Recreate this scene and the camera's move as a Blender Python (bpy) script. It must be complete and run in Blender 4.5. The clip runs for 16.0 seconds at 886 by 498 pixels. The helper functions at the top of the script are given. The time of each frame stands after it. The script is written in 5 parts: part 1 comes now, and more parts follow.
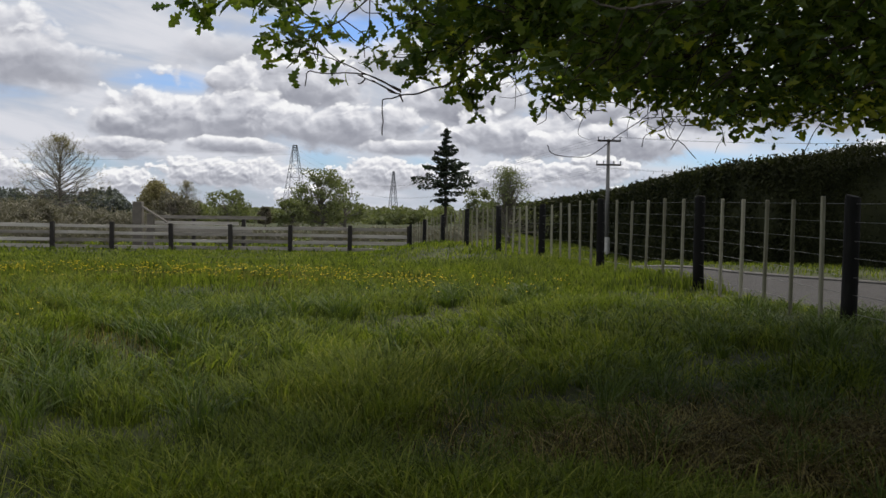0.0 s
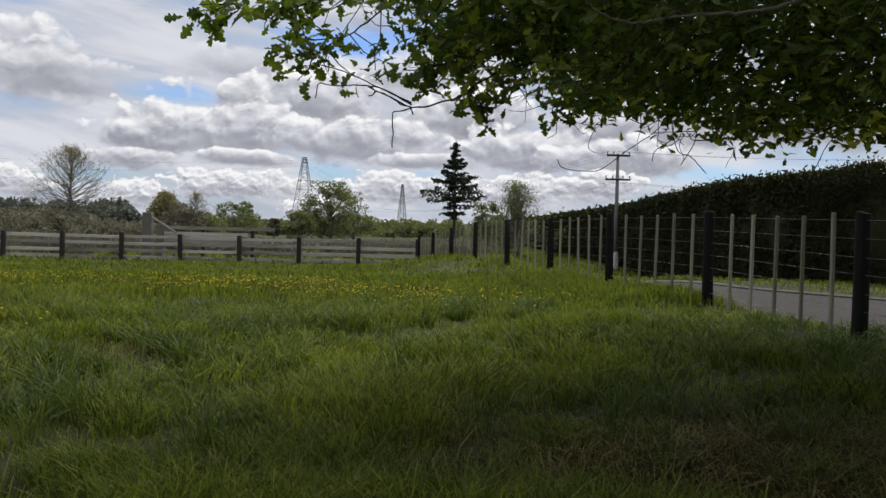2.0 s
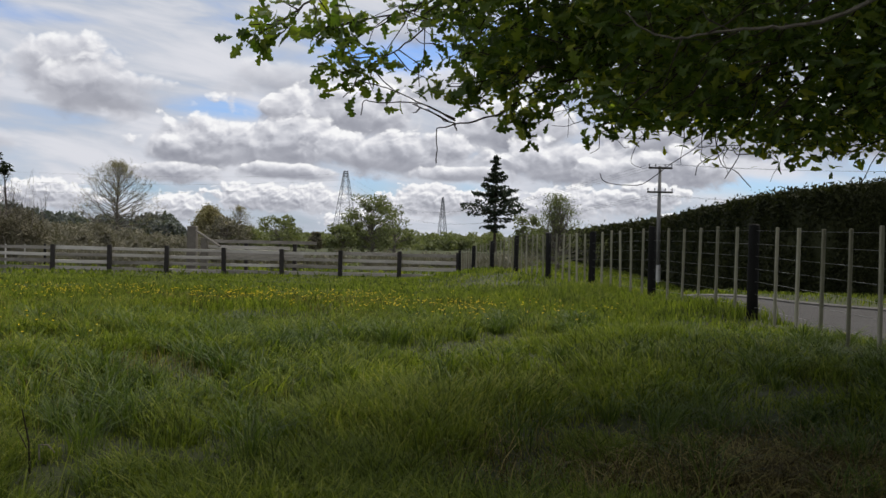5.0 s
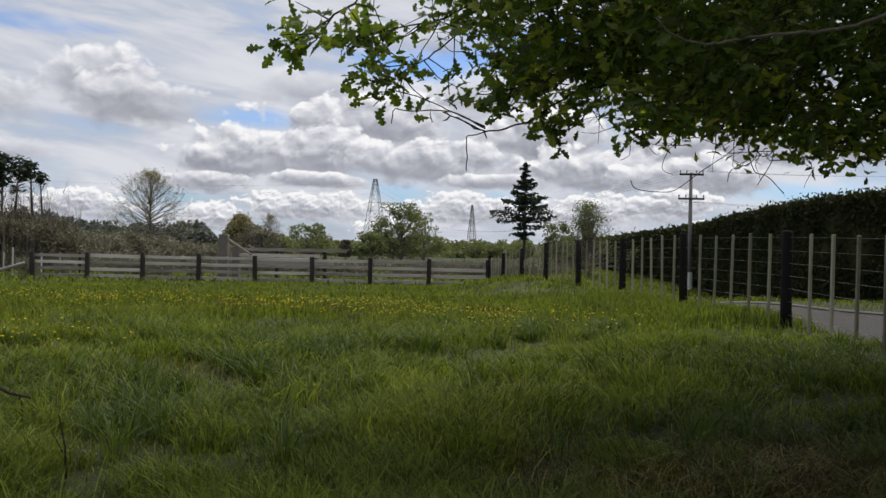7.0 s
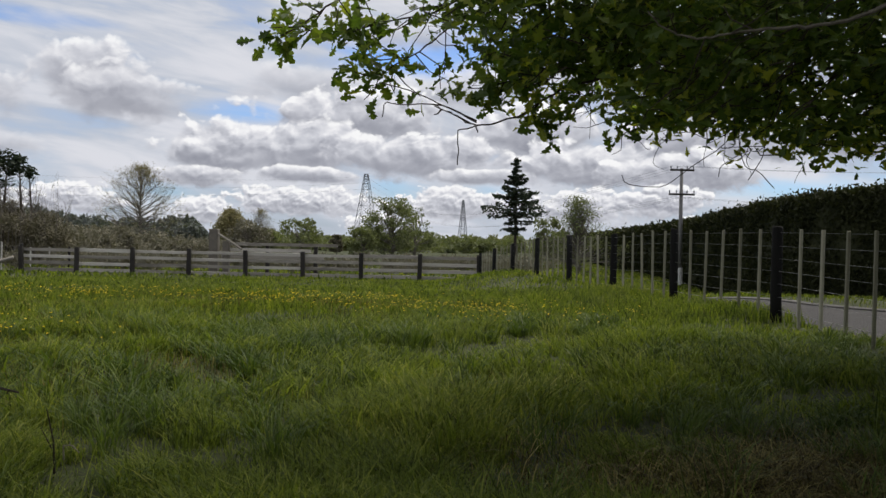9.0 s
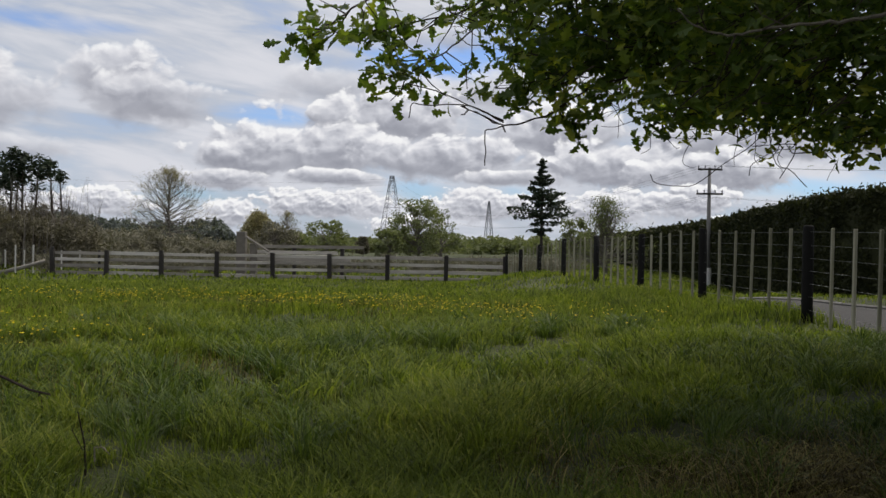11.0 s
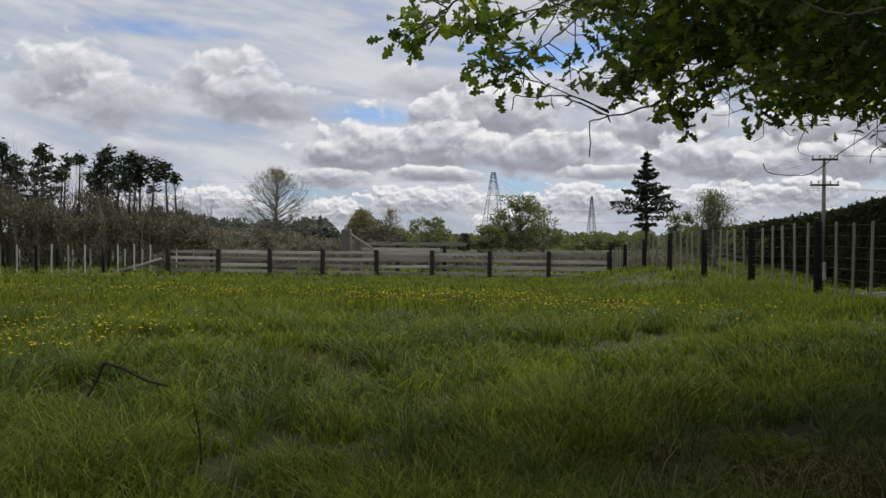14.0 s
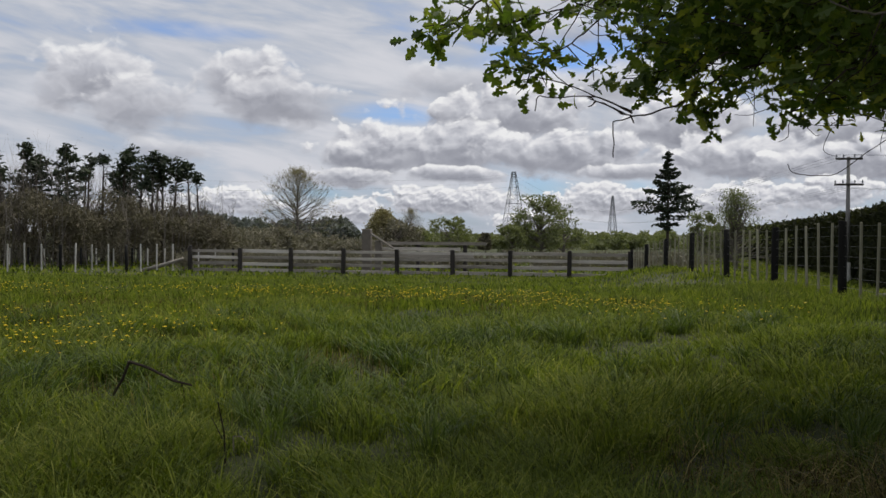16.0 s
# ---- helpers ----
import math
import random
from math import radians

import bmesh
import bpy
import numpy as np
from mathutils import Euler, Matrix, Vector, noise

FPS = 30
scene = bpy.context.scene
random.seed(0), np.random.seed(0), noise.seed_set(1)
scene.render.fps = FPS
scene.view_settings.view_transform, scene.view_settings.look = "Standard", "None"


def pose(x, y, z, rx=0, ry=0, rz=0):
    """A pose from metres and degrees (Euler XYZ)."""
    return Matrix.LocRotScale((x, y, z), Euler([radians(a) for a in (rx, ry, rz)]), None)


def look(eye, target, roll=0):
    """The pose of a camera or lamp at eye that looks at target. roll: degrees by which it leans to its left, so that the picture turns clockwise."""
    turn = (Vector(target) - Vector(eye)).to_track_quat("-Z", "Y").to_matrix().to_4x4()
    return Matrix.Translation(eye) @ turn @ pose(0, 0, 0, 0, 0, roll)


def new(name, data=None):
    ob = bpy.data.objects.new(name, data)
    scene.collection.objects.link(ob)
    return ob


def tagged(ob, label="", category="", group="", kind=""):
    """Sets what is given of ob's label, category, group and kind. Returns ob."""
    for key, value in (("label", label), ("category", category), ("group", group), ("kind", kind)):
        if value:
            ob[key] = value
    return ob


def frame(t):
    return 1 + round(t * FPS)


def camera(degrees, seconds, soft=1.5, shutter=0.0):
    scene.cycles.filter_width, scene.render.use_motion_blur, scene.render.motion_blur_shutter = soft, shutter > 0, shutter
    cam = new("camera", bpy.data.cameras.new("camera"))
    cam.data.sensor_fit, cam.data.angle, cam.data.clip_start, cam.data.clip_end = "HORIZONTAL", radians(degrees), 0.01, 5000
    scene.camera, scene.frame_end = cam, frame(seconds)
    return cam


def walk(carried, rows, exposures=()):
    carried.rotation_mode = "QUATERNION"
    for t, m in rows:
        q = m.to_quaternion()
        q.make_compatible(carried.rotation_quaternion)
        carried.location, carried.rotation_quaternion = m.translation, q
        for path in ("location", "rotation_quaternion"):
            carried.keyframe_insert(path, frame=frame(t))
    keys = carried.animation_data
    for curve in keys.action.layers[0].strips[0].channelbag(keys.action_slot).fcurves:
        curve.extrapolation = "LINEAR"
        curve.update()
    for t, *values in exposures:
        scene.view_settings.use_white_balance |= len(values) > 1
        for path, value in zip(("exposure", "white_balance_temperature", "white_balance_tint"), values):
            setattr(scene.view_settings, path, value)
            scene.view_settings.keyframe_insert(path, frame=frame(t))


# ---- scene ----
EYE = 1.05
cam = camera(52.15, 16.0)
PATH = [
    (0.0, 0.000, 0.000, 0.000, 0.000, -2.500, -0.800), (0.5, -0.002, -0.004, 0.001, -0.013, -2.151, -0.898),
    (1.0, -0.005, -0.001, 0.000, 0.137, -1.982, -1.113), (1.5, -0.005, 0.005, -0.002, 0.331, -1.818, -1.208),
    (2.0, -0.003, 0.010, -0.002, 0.544, -1.671, -1.285), (2.5, -0.003, 0.003, -0.002, 0.790, -1.544, -1.205),
    (3.0, -0.007, -0.004, 0.000, 0.990, -1.415, -1.318), (3.5, -0.011, -0.014, 0.003, 1.406, -1.266, -1.298),
    (4.0, -0.013, -0.019, 0.004, 1.988, -1.139, -1.249), (6.5, -0.020, -0.036, 0.006, 4.610, -0.555, -1.098),
    (7.0, -0.020, -0.034, 0.005, 4.957, -0.456, -1.048), (7.5, -0.020, -0.029, 0.004, 4.907, -0.404, -1.105),
    (8.0, -0.020, -0.026, 0.003, 4.635, -0.409, -1.053), (8.5, -0.020, -0.025, 0.002, 4.390, -0.558, -1.075),
    (9.0, -0.021, -0.023, 0.001, 4.386, -0.753, -1.155), (11.5, -0.033, 0.006, -0.002, 7.382, -0.695, -0.605),
    (12.0, -0.036, 0.016, -0.007, 9.092, -0.791, -0.395), (12.5, -0.038, 0.021, -0.010, 10.292, -0.813, -0.440),
    (13.0, -0.040, 0.020, -0.010, 11.205, -0.896, -0.549), (13.5, -0.041, 0.018, -0.011, 11.923, -0.991, -0.498),
    (14.0, -0.042, 0.017, -0.013, 12.462, -0.978, -0.265), (14.5, -0.043, 0.015, -0.013, 12.839, -1.023, -0.228),
    (15.0, -0.046, 0.011, -0.011, 13.249, -1.025, -0.235), (15.5, -0.048, 0.010, -0.009, 13.566, -1.026, -0.251),
    (16.0, -0.052, 0.009, -0.008, 13.740, -1.015, -0.311),
]
walk(cam, [(t, pose(x, y, EYE + z, 90 + pitch, roll, yaw)) for t, x, y, z, yaw, pitch, roll in PATH],
     exposures=[(0.0, -0.02), (4.0, 0.0), (9.0, 0.0), (12.0, -0.08), (16.0, -0.17)])

# ---- light: a bright sky of broken cloud and a soft, half-veiled sun ----
SUN_ELEVATION, SUN_AZIMUTH = 60.0, 30.0      # degrees; azimuth to the right of +y


class Net:
    """Short hand for building node trees."""

    def __init__(self, tree):
        self.tree = tree

    def node(self, kind, **settings):
        n = self.tree.nodes.new(kind)
        for key, value in settings.items():
            if key == "operation":
                n.operation = value
            elif key == "blend_type":
                n.blend_type = value
            elif key == "data_type":
                n.data_type = value
        return n

    def plug(self, socket, value):
        if isinstance(value, bpy.types.NodeSocket):
            self.tree.links.new(value, socket)
        elif value is not None:
            socket.default_value = value

    def math(self, op, a, b=None, c=None, clamp=False):
        n = self.node("ShaderNodeMath", operation=op)
        n.use_clamp = clamp
        for s, v in zip(n.inputs, (a, b, c)):
            self.plug(s, v)
        return n.outputs[0]

    def vmath(self, op, a, b=None):
        n = self.node("ShaderNodeVectorMath", operation=op)
        self.plug(n.inputs[0], a)
        if b is not None:
            self.plug(n.inputs[1], b)
        return n.outputs["Value"] if op in ("LENGTH", "DOT_PRODUCT") else n.outputs["Vector"]

    def noise(self, vector, scale, detail=4, rough=0.55, distortion=0.0):
        n = self.node("ShaderNodeTexNoise")
        self.plug(n.inputs["Vector"], vector)
        for key, v in (("Scale", scale), ("Detail", detail), ("Roughness", rough), ("Distortion", distortion)):
            n.inputs[key].default_value = v
        return n.outputs["Fac"]

    def ramp(self, fac, stops):
        n = self.node("ShaderNodeValToRGB")
        e = n.color_ramp.elements
        while len(e) < len(stops):
            e.new(0.5)
        for item, (p, c) in zip(e, stops):
            item.position = p
            item.color = (*c, 1) if not isinstance(c, float) else (c, c, c, 1)
        self.plug(n.inputs[0], fac)
        return n.outputs["Color"]

    def span(self, v, a, b, c=0.0, d=1.0):
        n = self.node("ShaderNodeMapRange")
        n.interpolation_type = "SMOOTHSTEP"
        self.plug(n.inputs["Value"], v)
        for key, x in (("From Min", a), ("From Max", b), ("To Min", c), ("To Max", d)):
            self.plug(n.inputs[key], x)
        return n.outputs["Result"]

    def mix(self, fac, a, b, blend="MIX"):
        n = self.node("ShaderNodeMix", data_type="RGBA", blend_type=blend)
        self.plug(n.inputs[0], fac)
        for s, v in ((n.inputs[6], a), (n.inputs[7], b)):
            self.plug(s, (*v, 1) if isinstance(v, tuple) and len(v) == 3 else v)
        return n.outputs[2]

    def xyz(self, x, y, z):
        n = self.node("ShaderNodeCombineXYZ")
        for s, v in zip(n.inputs, (x, y, z)):
            self.plug(s, v)
        return n.outputs[0]


# cumulus heaps, the farther ones first: azimuth, elevation, half width, half height (degrees), firmness of the edge
CLOUDS = [
    (-13.4, 8.9, 4.6, 1.5, 0.35), (-3.0, 8.6, 5.5, 1.6, 0.40), (8.0, 9.5, 7.0, 2.4, 0.5), (24.0, 10.5, 9.0, 3.0, 0.5), (-5.5, 12.0, 6.0, 1.2, 0.25), (-31.0, 4.6, 2.4, 1.0, 0.35),
    (-34.9, 8.3, 3.3, 2.5, 0.62), (-32.2, 7.2, 3.6, 1.9, 0.55), (-26.0, 9.0, 2.9, 2.2, 0.65), (-24.0, 7.9, 3.3, 2.2, 0.58),
    (-9.5, 6.9, 6.5, 2.0, 0.9), (1.5, 6.3, 4.8, 2.0, 0.9), (11.5, 6.0, 6.5, 2.2, 0.8), (22.0, 6.4, 7.0, 2.4, 0.8),
    (-18.0, 4.9, 3.6, 1.7, 1.0), (-13.2, 5.2, 4.6, 1.8, 1.0), (-6.0, 4.9, 5.4, 1.6, 1.0), (4.6, 4.4, 4.2, 1.7, 1.0), (10.6, 4.0, 4.6, 1.3, 1.0),
    (-20.0, 3.3, 3.0, 0.7, 0.8), (-13.0, 3.6, 3.4, 0.6, 0.8), (-2.0, 3.7, 3.2, 0.6, 0.8), (20.5, 1.7, 4.5, 0.55, 0.8), (27.0, 3.2, 4.0, 1.0, 0.8),
    (-26.8, 1.7, 2.6, 1.0, 1.1), (-19.0, 1.3, 1.9, 0.9, 1.1), (-13.6, 1.9, 4.3, 1.05, 1.1), (-3.6, 2.0, 3.4, 1.15, 1.1), (4.2, 1.9, 3.2, 1.25, 1.1), (9.0, 2.3, 2.8, 1.1, 1.1),
    (-33.0, 1.2, 3.0, 0.8, 1.0), (-8.6, 0.6, 2.2, 0.6, 1.1), (13.5, 1.2, 2.6, 0.7, 1.1),
]
# thin places in the high veil where blue shows: azimuth, elevation, half width, half height, weight
BLUE = [(-8.0, 2.9, 3.0, 1.2, 1.0), (16.0, 3.2, 7.5, 1.1, 1.0), (-22.5, 2.2, 3.4, 1.2, 0.7), (-16.4, 7.4, 4.0, 1.1, 0.75), (-6.5, 11.0, 5.5, 1.9, 0.9), (-1.0, 3.0, 2.4, 0.7, 0.7), (3.0, 12.5, 5.0, 2.0, 0.7), (-29.0, 12.0, 6.0, 0.7, 0.4)]


def lump_group():
    """Cauliflower lumps of cumulus over azimuth and elevation, smaller towards the horizon."""
    g = bpy.data.node_groups.new("cloud_lumps", "ShaderNodeTree")
    g.interface.new_socket("Place", in_out="INPUT", socket_type="NodeSocketVector")
    g.interface.new_socket("Lumps", in_out="OUTPUT", socket_type="NodeSocketFloat")
    n = Net(g)
    place = n.node("NodeGroupInput").outputs[0]
    sep = n.node("ShaderNodeSeparateXYZ")
    n.plug(sep.inputs[0], place)
    high = n.span(sep.outputs[1], 2.2, 5.2)

    def layer(sx, sy):
        p = n.vmath("MULTIPLY", place, (sx, sy, 0.0))
        warp = n.node("ShaderNodeTexNoise")
        n.plug(warp.inputs["Vector"], p)
        warp.inputs["Scale"].default_value, warp.inputs["Detail"].default_value = 1.6, 4.0
        p = n.vmath("ADD", p, n.vmath("MULTIPLY", n.vmath("SUBTRACT", warp.outputs["Color"], (0.5, 0.5, 0.5)), (0.9, 0.9, 0.0)))
        total = None
        for scale, weight in ((1.0, 0.60), (2.3, 0.30), (5.1, 0.14)):
            v = n.node("ShaderNodeTexVoronoi")
            v.feature = "SMOOTH_F1"
            v.inputs["Smoothness"].default_value = 0.35
            v.inputs["Scale"].default_value = scale
            n.plug(v.inputs["Vector"], p)
            w = n.math("MULTIPLY", n.math("SUBTRACT", 0.9, v.outputs["Distance"]), weight)
            total = w if total is None else n.math("ADD", total, w)
        return total

    small, large = layer(0.9, 1.25), layer(0.38, 0.52)
    mixed = n.math("ADD", n.math("MULTIPLY", small, n.math("SUBTRACT", 1.0, high)), n.math("MULTIPLY", large, high))
    n.plug(n.node("NodeGroupOutput").inputs[0], mixed)
    return g


def heap_group():
    """One cumulus heap laid over the sky behind it: bright crest and thin edges, grey thick body and soft foot."""
    g = bpy.data.node_groups.new("cloud_heap", "ShaderNodeTree")
    for name, kind in (("Place", "Vector"), ("Lumps", "Float"), ("Relief", "Float"), ("Behind", "Color"), ("Centre", "Vector"), ("Size", "Vector"), ("Firm", "Float")):
        g.interface.new_socket(name, in_out="INPUT", socket_type="NodeSocket" + kind)
    g.interface.new_socket("Sky", in_out="OUTPUT", socket_type="NodeSocketColor")
    n = Net(g)
    place, lumps, relief, behind, centre, size, firm = n.node("NodeGroupInput").outputs[:7]
    q = n.vmath("DIVIDE", n.vmath("SUBTRACT", place, centre), size)
    sep = n.node("ShaderNodeSeparateXYZ")
    n.plug(sep.inputs[0], q)
    up = sep.outputs[1]
    whole = n.node("ShaderNodeSeparateXYZ")
    n.plug(whole.inputs[0], place)
    low_sky = whole.outputs[1]
    # a flatter foot than crest
    low = n.math("MULTIPLY", n.math("MINIMUM", up, 0.0), 0.25)
    r = n.vmath("LENGTH", n.xyz(sep.outputs[0], n.math("ADD", up, low), 0.0))
    d = n.math("ADD", n.math("SUBTRACT", 1.0, r), n.math("MULTIPLY", n.math("SUBTRACT", lumps, 0.36), 1.15))
    soft = n.math("DIVIDE", n.span(up, -0.6, 0.5, 0.5, 0.17), firm)
    cover = n.math("MULTIPLY", n.span(d, 0.0, soft), n.span(firm, 0.2, 0.8, 0.6, 1.0))
    s = n.math("ADD", n.math("MULTIPLY", up, 0.44), n.math("MULTIPLY", n.math("MULTIPLY", relief, firm), n.span(up, -0.6, 0.5, 0.8, 1.75)))
    s = n.math("ADD", n.math("SUBTRACT", s, n.math("MULTIPLY", n.math("MINIMUM", d, 1.0), 0.34)), n.span(low_sky, 4.0, 1.2, 0.61, 0.80), clamp=True)
    shade = n.ramp(s, [(0.0, (0.265, 0.275, 0.325)), (0.32, (0.385, 0.395, 0.45)), (0.62, (0.59, 0.60, 0.655)), (0.86, (0.80, 0.80, 0.835)), (1.0, (0.93, 0.93, 0.94))])
    n.plug(n.node("NodeGroupOutput").inputs[0], n.mix(cover, behind, shade))
    return g


world = bpy.data.worlds.new("sky")
scene.world = world
world.use_nodes = True
world.node_tree.nodes.clear()
n = Net(world.node_tree)
way = n.node("ShaderNodeTexCoord").outputs["Generated"]
split = n.node("ShaderNodeSeparateXYZ")
n.plug(split.inputs[0], way)
azimuth = n.math("DEGREES", n.math("ARCTAN2", split.outputs[0], split.outputs[1]))
elevation = n.math("DEGREES", n.math("ARCSINE", split.outputs[2]))
sky = n.node("ShaderNodeTexSky")
sky.sky_type, sky.sun_disc = "NISHITA", False
sky.sun_elevation, sky.sun_rotation = radians(SUN_ELEVATION), radians(SUN_AZIMUTH)
clear = n.mix(1.0, sky.outputs[0], (0.068, 0.094, 0.14), "MULTIPLY")
here = n.xyz(azimuth, elevation, 0.0)
lump_tree, heap_tree = lump_group(), heap_group()


def lumps(lift, aside):
    q = n.node("ShaderNodeGroup")
    q.node_tree = lump_tree
    n.plug(q.inputs[0], n.xyz(n.math("ADD", azimuth, aside), n.math("ADD", elevation, lift), 0.0))
    return q.outputs[0]


rise = n.span(elevation, 2.0, 6.0, 0.16, 0.42)
lump = lumps(0.0, 0.0)
relief = n.math("SUBTRACT", lump, lumps(rise, n.math("MULTIPLY", rise, 0.5)))
# the high veil: combed streaks over pale blue
slant = n.xyz(n.math("MULTIPLY", azimuth, 0.075), n.math("ADD", n.math("MULTIPLY", elevation, 0.36), n.math("MULTIPLY", azimuth, 0.055)), 0.0)
streaks = n.noise(slant, 1.3, 5, 0.55, 0.35)
patches = n.noise(n.xyz(n.math("MULTIPLY", azimuth, 0.09), n.math("MULTIPLY", elevation, 0.2), 3.0), 1.0, 4, 0.5)
thin = None
for az, el, w, h, weight in BLUE:
    d = n.vmath("LENGTH", n.vmath("MULTIPLY", n.vmath("SUBTRACT", here, (az, el, 0)), (1 / w, 1 / h, 0)))
    hole = n.span(d, 1.3, 0.1, 0.0, weight)
    thin = hole if thin is None else n.math("MAXIMUM", thin, hole)
veil = n.math("SUBTRACT", n.math("ADD", n.math("MULTIPLY", streaks, 1.5), n.math("MULTIPLY", patches, 0.5)), n.math("MULTIPLY", thin, 0.62))
veil = n.span(veil, 0.25, 1.02)
veiled = n.mix(veil, clear, n.mix(n.span(streaks, 0.36, 0.66), (0.49, 0.535, 0.62), (0.71, 0.72, 0.775)))
# clouds beyond the listed heaps, all round and overhead
drift = n.noise(n.vmath("MULTIPLY", way, (1.0, 1.0, 2.2)), 2.6, 6, 0.55, 0.4)
aside = n.math("MAXIMUM", n.span(n.math("ABSOLUTE", azimuth), 38.0, 52.0), n.span(elevation, 15.0, 24.0))
full = n.mix(n.math("MULTIPLY", n.span(drift, 0.46, 0.60), n.math("MULTIPLY", aside, 0.85)), veiled, (0.60, 0.605, 0.64))
for az, el, w, h, firm in CLOUDS:
    q = n.node("ShaderNodeGroup")
    q.node_tree = heap_tree
    for k, v in enumerate((here, lump, relief, full, (az, el, 0.0), (w * 1.14, h * 1.14, 1.0), firm)):
        n.plug(q.inputs[k], v)
    full = q.outputs[0]
# below the horizon the sky gives way to a dull green-grey land
full = n.mix(n.span(elevation, -1.0, -4.0), full, (0.05, 0.06, 0.035))
back = n.node("ShaderNodeBackground")
n.plug(back.inputs["Color"], full)
back.inputs["Strength"].default_value = 1.0
n.plug(n.node("ShaderNodeOutputWorld").inputs["Surface"], back.outputs[0])

sun = new("sun", bpy.data.lights.new("sun", "SUN"))
sun.data.energy, sun.data.angle, sun.data.color = 3.9, radians(22), (1.0, 0.93, 0.81)
se, sa = radians(SUN_ELEVATION), radians(SUN_AZIMUTH)
sun.matrix_world = look((40 * math.cos(se) * math.sin(sa), 40 * math.cos(se) * math.cos(sa), 40 * math.sin(se)), (0, 0, 0))


# ---- materials ----
def surface(name, stops, scale=8.0, rough=0.8, bump=0.3, bump_scale=None, stretch=(1, 1, 1), large=1.0, island=0.0, through_light=0.0, per_object=0.0, metal=0.0, spec=0.3):
    """A rough surface: a ramp of colours over fine and coarse noise, relief, and a little change from piece to piece."""
    m = bpy.data.materials.new(name)
    m.use_nodes = True
    n = Net(m.node_tree)
    bsdf = m.node_tree.nodes["Principled BSDF"]
    out = m.node_tree.nodes["Material Output"]
    co = n.vmath("MULTIPLY", n.node("ShaderNodeTexCoord").outputs["Object"], stretch)
    if per_object:
        rnd = n.node("ShaderNodeObjectInfo").outputs["Random"]
        co = n.vmath("ADD", co, n.xyz(n.math("MULTIPLY", rnd, 37.0), n.math("MULTIPLY", rnd, 91.0), 0.0))
    fine = n.noise(co, scale, 6, 0.65)
    coarse = n.noise(co, scale * 0.13, 3, 0.5)
    fac = n.math("ADD", n.math("MULTIPLY", fine, 0.6), n.math("MULTIPLY", coarse, 0.55 * large))
    fac = n.math("SUBTRACT", fac, 0.10)
    if island:
        r = n.node("ShaderNodeNewGeometry").outputs["Random Per Island"]
        fac = n.math("ADD", fac, n.math("MULTIPLY", n.math("SUBTRACT", r, 0.5), island))
    if per_object:
        fac = n.math("ADD", fac, n.math("MULTIPLY", n.math("SUBTRACT", rnd, 0.5), per_object))
    colour = n.ramp(fac, stops)
    n.plug(bsdf.inputs["Base Color"], colour)
    bsdf.inputs["Metallic"].default_value = metal
    bsdf.inputs["Specular IOR Level"].default_value = spec
    n.plug(bsdf.inputs["Roughness"], n.math("ADD", n.math("MULTIPLY", fine, 0.2), rough - 0.1, clamp=True))
    if bump:
        b = n.node("ShaderNodeBump")
        b.inputs["Strength"].default_value = bump
        b.inputs["Distance"].default_value = 0.02
        n.plug(b.inputs["Height"], n.noise(co, bump_scale or scale * 2, 5, 0.7))
        n.plug(bsdf.inputs["Normal"], b.outputs[0])
    if through_light:
        t = n.node("ShaderNodeBsdfTranslucent")
        n.plug(t.inputs["Color"], n.mix(1.0, colour, (1.35, 1.5, 0.6), "MULTIPLY"))
        s = n.node("ShaderNodeMixShader")
        s.inputs[0].default_value = through_light
        n.plug(s.inputs[1], bsdf.outputs[0])
        n.plug(s.inputs[2], t.outputs[0])
        n.plug(out.inputs["Surface"], s.outputs[0])
    return m


M_SOIL = surface("turf", [(0.25, (0.012, 0.015, 0.006)), (0.5, (0.036, 0.044, 0.013)), (0.75, (0.085, 0.09, 0.028))], 3.0, 0.95, 0.8, 40)
M_GRASS = surface("grass_blade", [(0.10, (0.030, 0.044, 0.010)), (0.42, (0.098, 0.128, 0.023)), (0.74, (0.174, 0.202, 0.038)), (1.0, (0.31, 0.295, 0.09))], 2.2, 0.6, 0, island=0.75, through_light=0.38, spec=0.06)
M_TUSSOCK = surface("tussock_blade", [(0.10, (0.022, 0.038, 0.013)), (0.45, (0.062, 0.092, 0.022)), (0.8, (0.116, 0.148, 0.036)), (1.0, (0.21, 0.22, 0.09))], 2.2, 0.5, 0, island=0.55, through_light=0.3, spec=0.1)
M_STRAW = surface("dry_grass", [(0.2, (0.035, 0.027, 0.010)), (0.5, (0.115, 0.092, 0.034)), (0.9, (0.30, 0.25, 0.10))], 3.0, 0.7, 0, island=0.8, through_light=0.2, spec=0.08)
M_PETAL = surface("buttercup_petal", [(0.2, (0.62, 0.42, 0.01)), (0.8, (0.85, 0.66, 0.03))], 20, 0.5, 0, island=0.3, through_light=0.3)
M_OAK = surface("oak_leaf", [(0.1, (0.044, 0.072, 0.016)), (0.42, (0.098, 0.150, 0.029)), (0.66, (0.180, 0.222, 0.041)), (0.88, (0.36, 0.345, 0.055))], 0.9, 0.45, 0, island=0.6, through_light=0.48, per_object=0.4, spec=0.4)
# paler, yellower oak leaf: young growth brightened as if lit from behind
M_BACKLIT_YOUNG = surface("backlit_young_leaf", [(0.1, (0.18, 0.20, 0.032)), (0.5, (0.34, 0.345, 0.055)), (0.9, (0.52, 0.48, 0.09))], 0.9, 0.45, 0, island=0.6, through_light=0.7, spec=0.3)
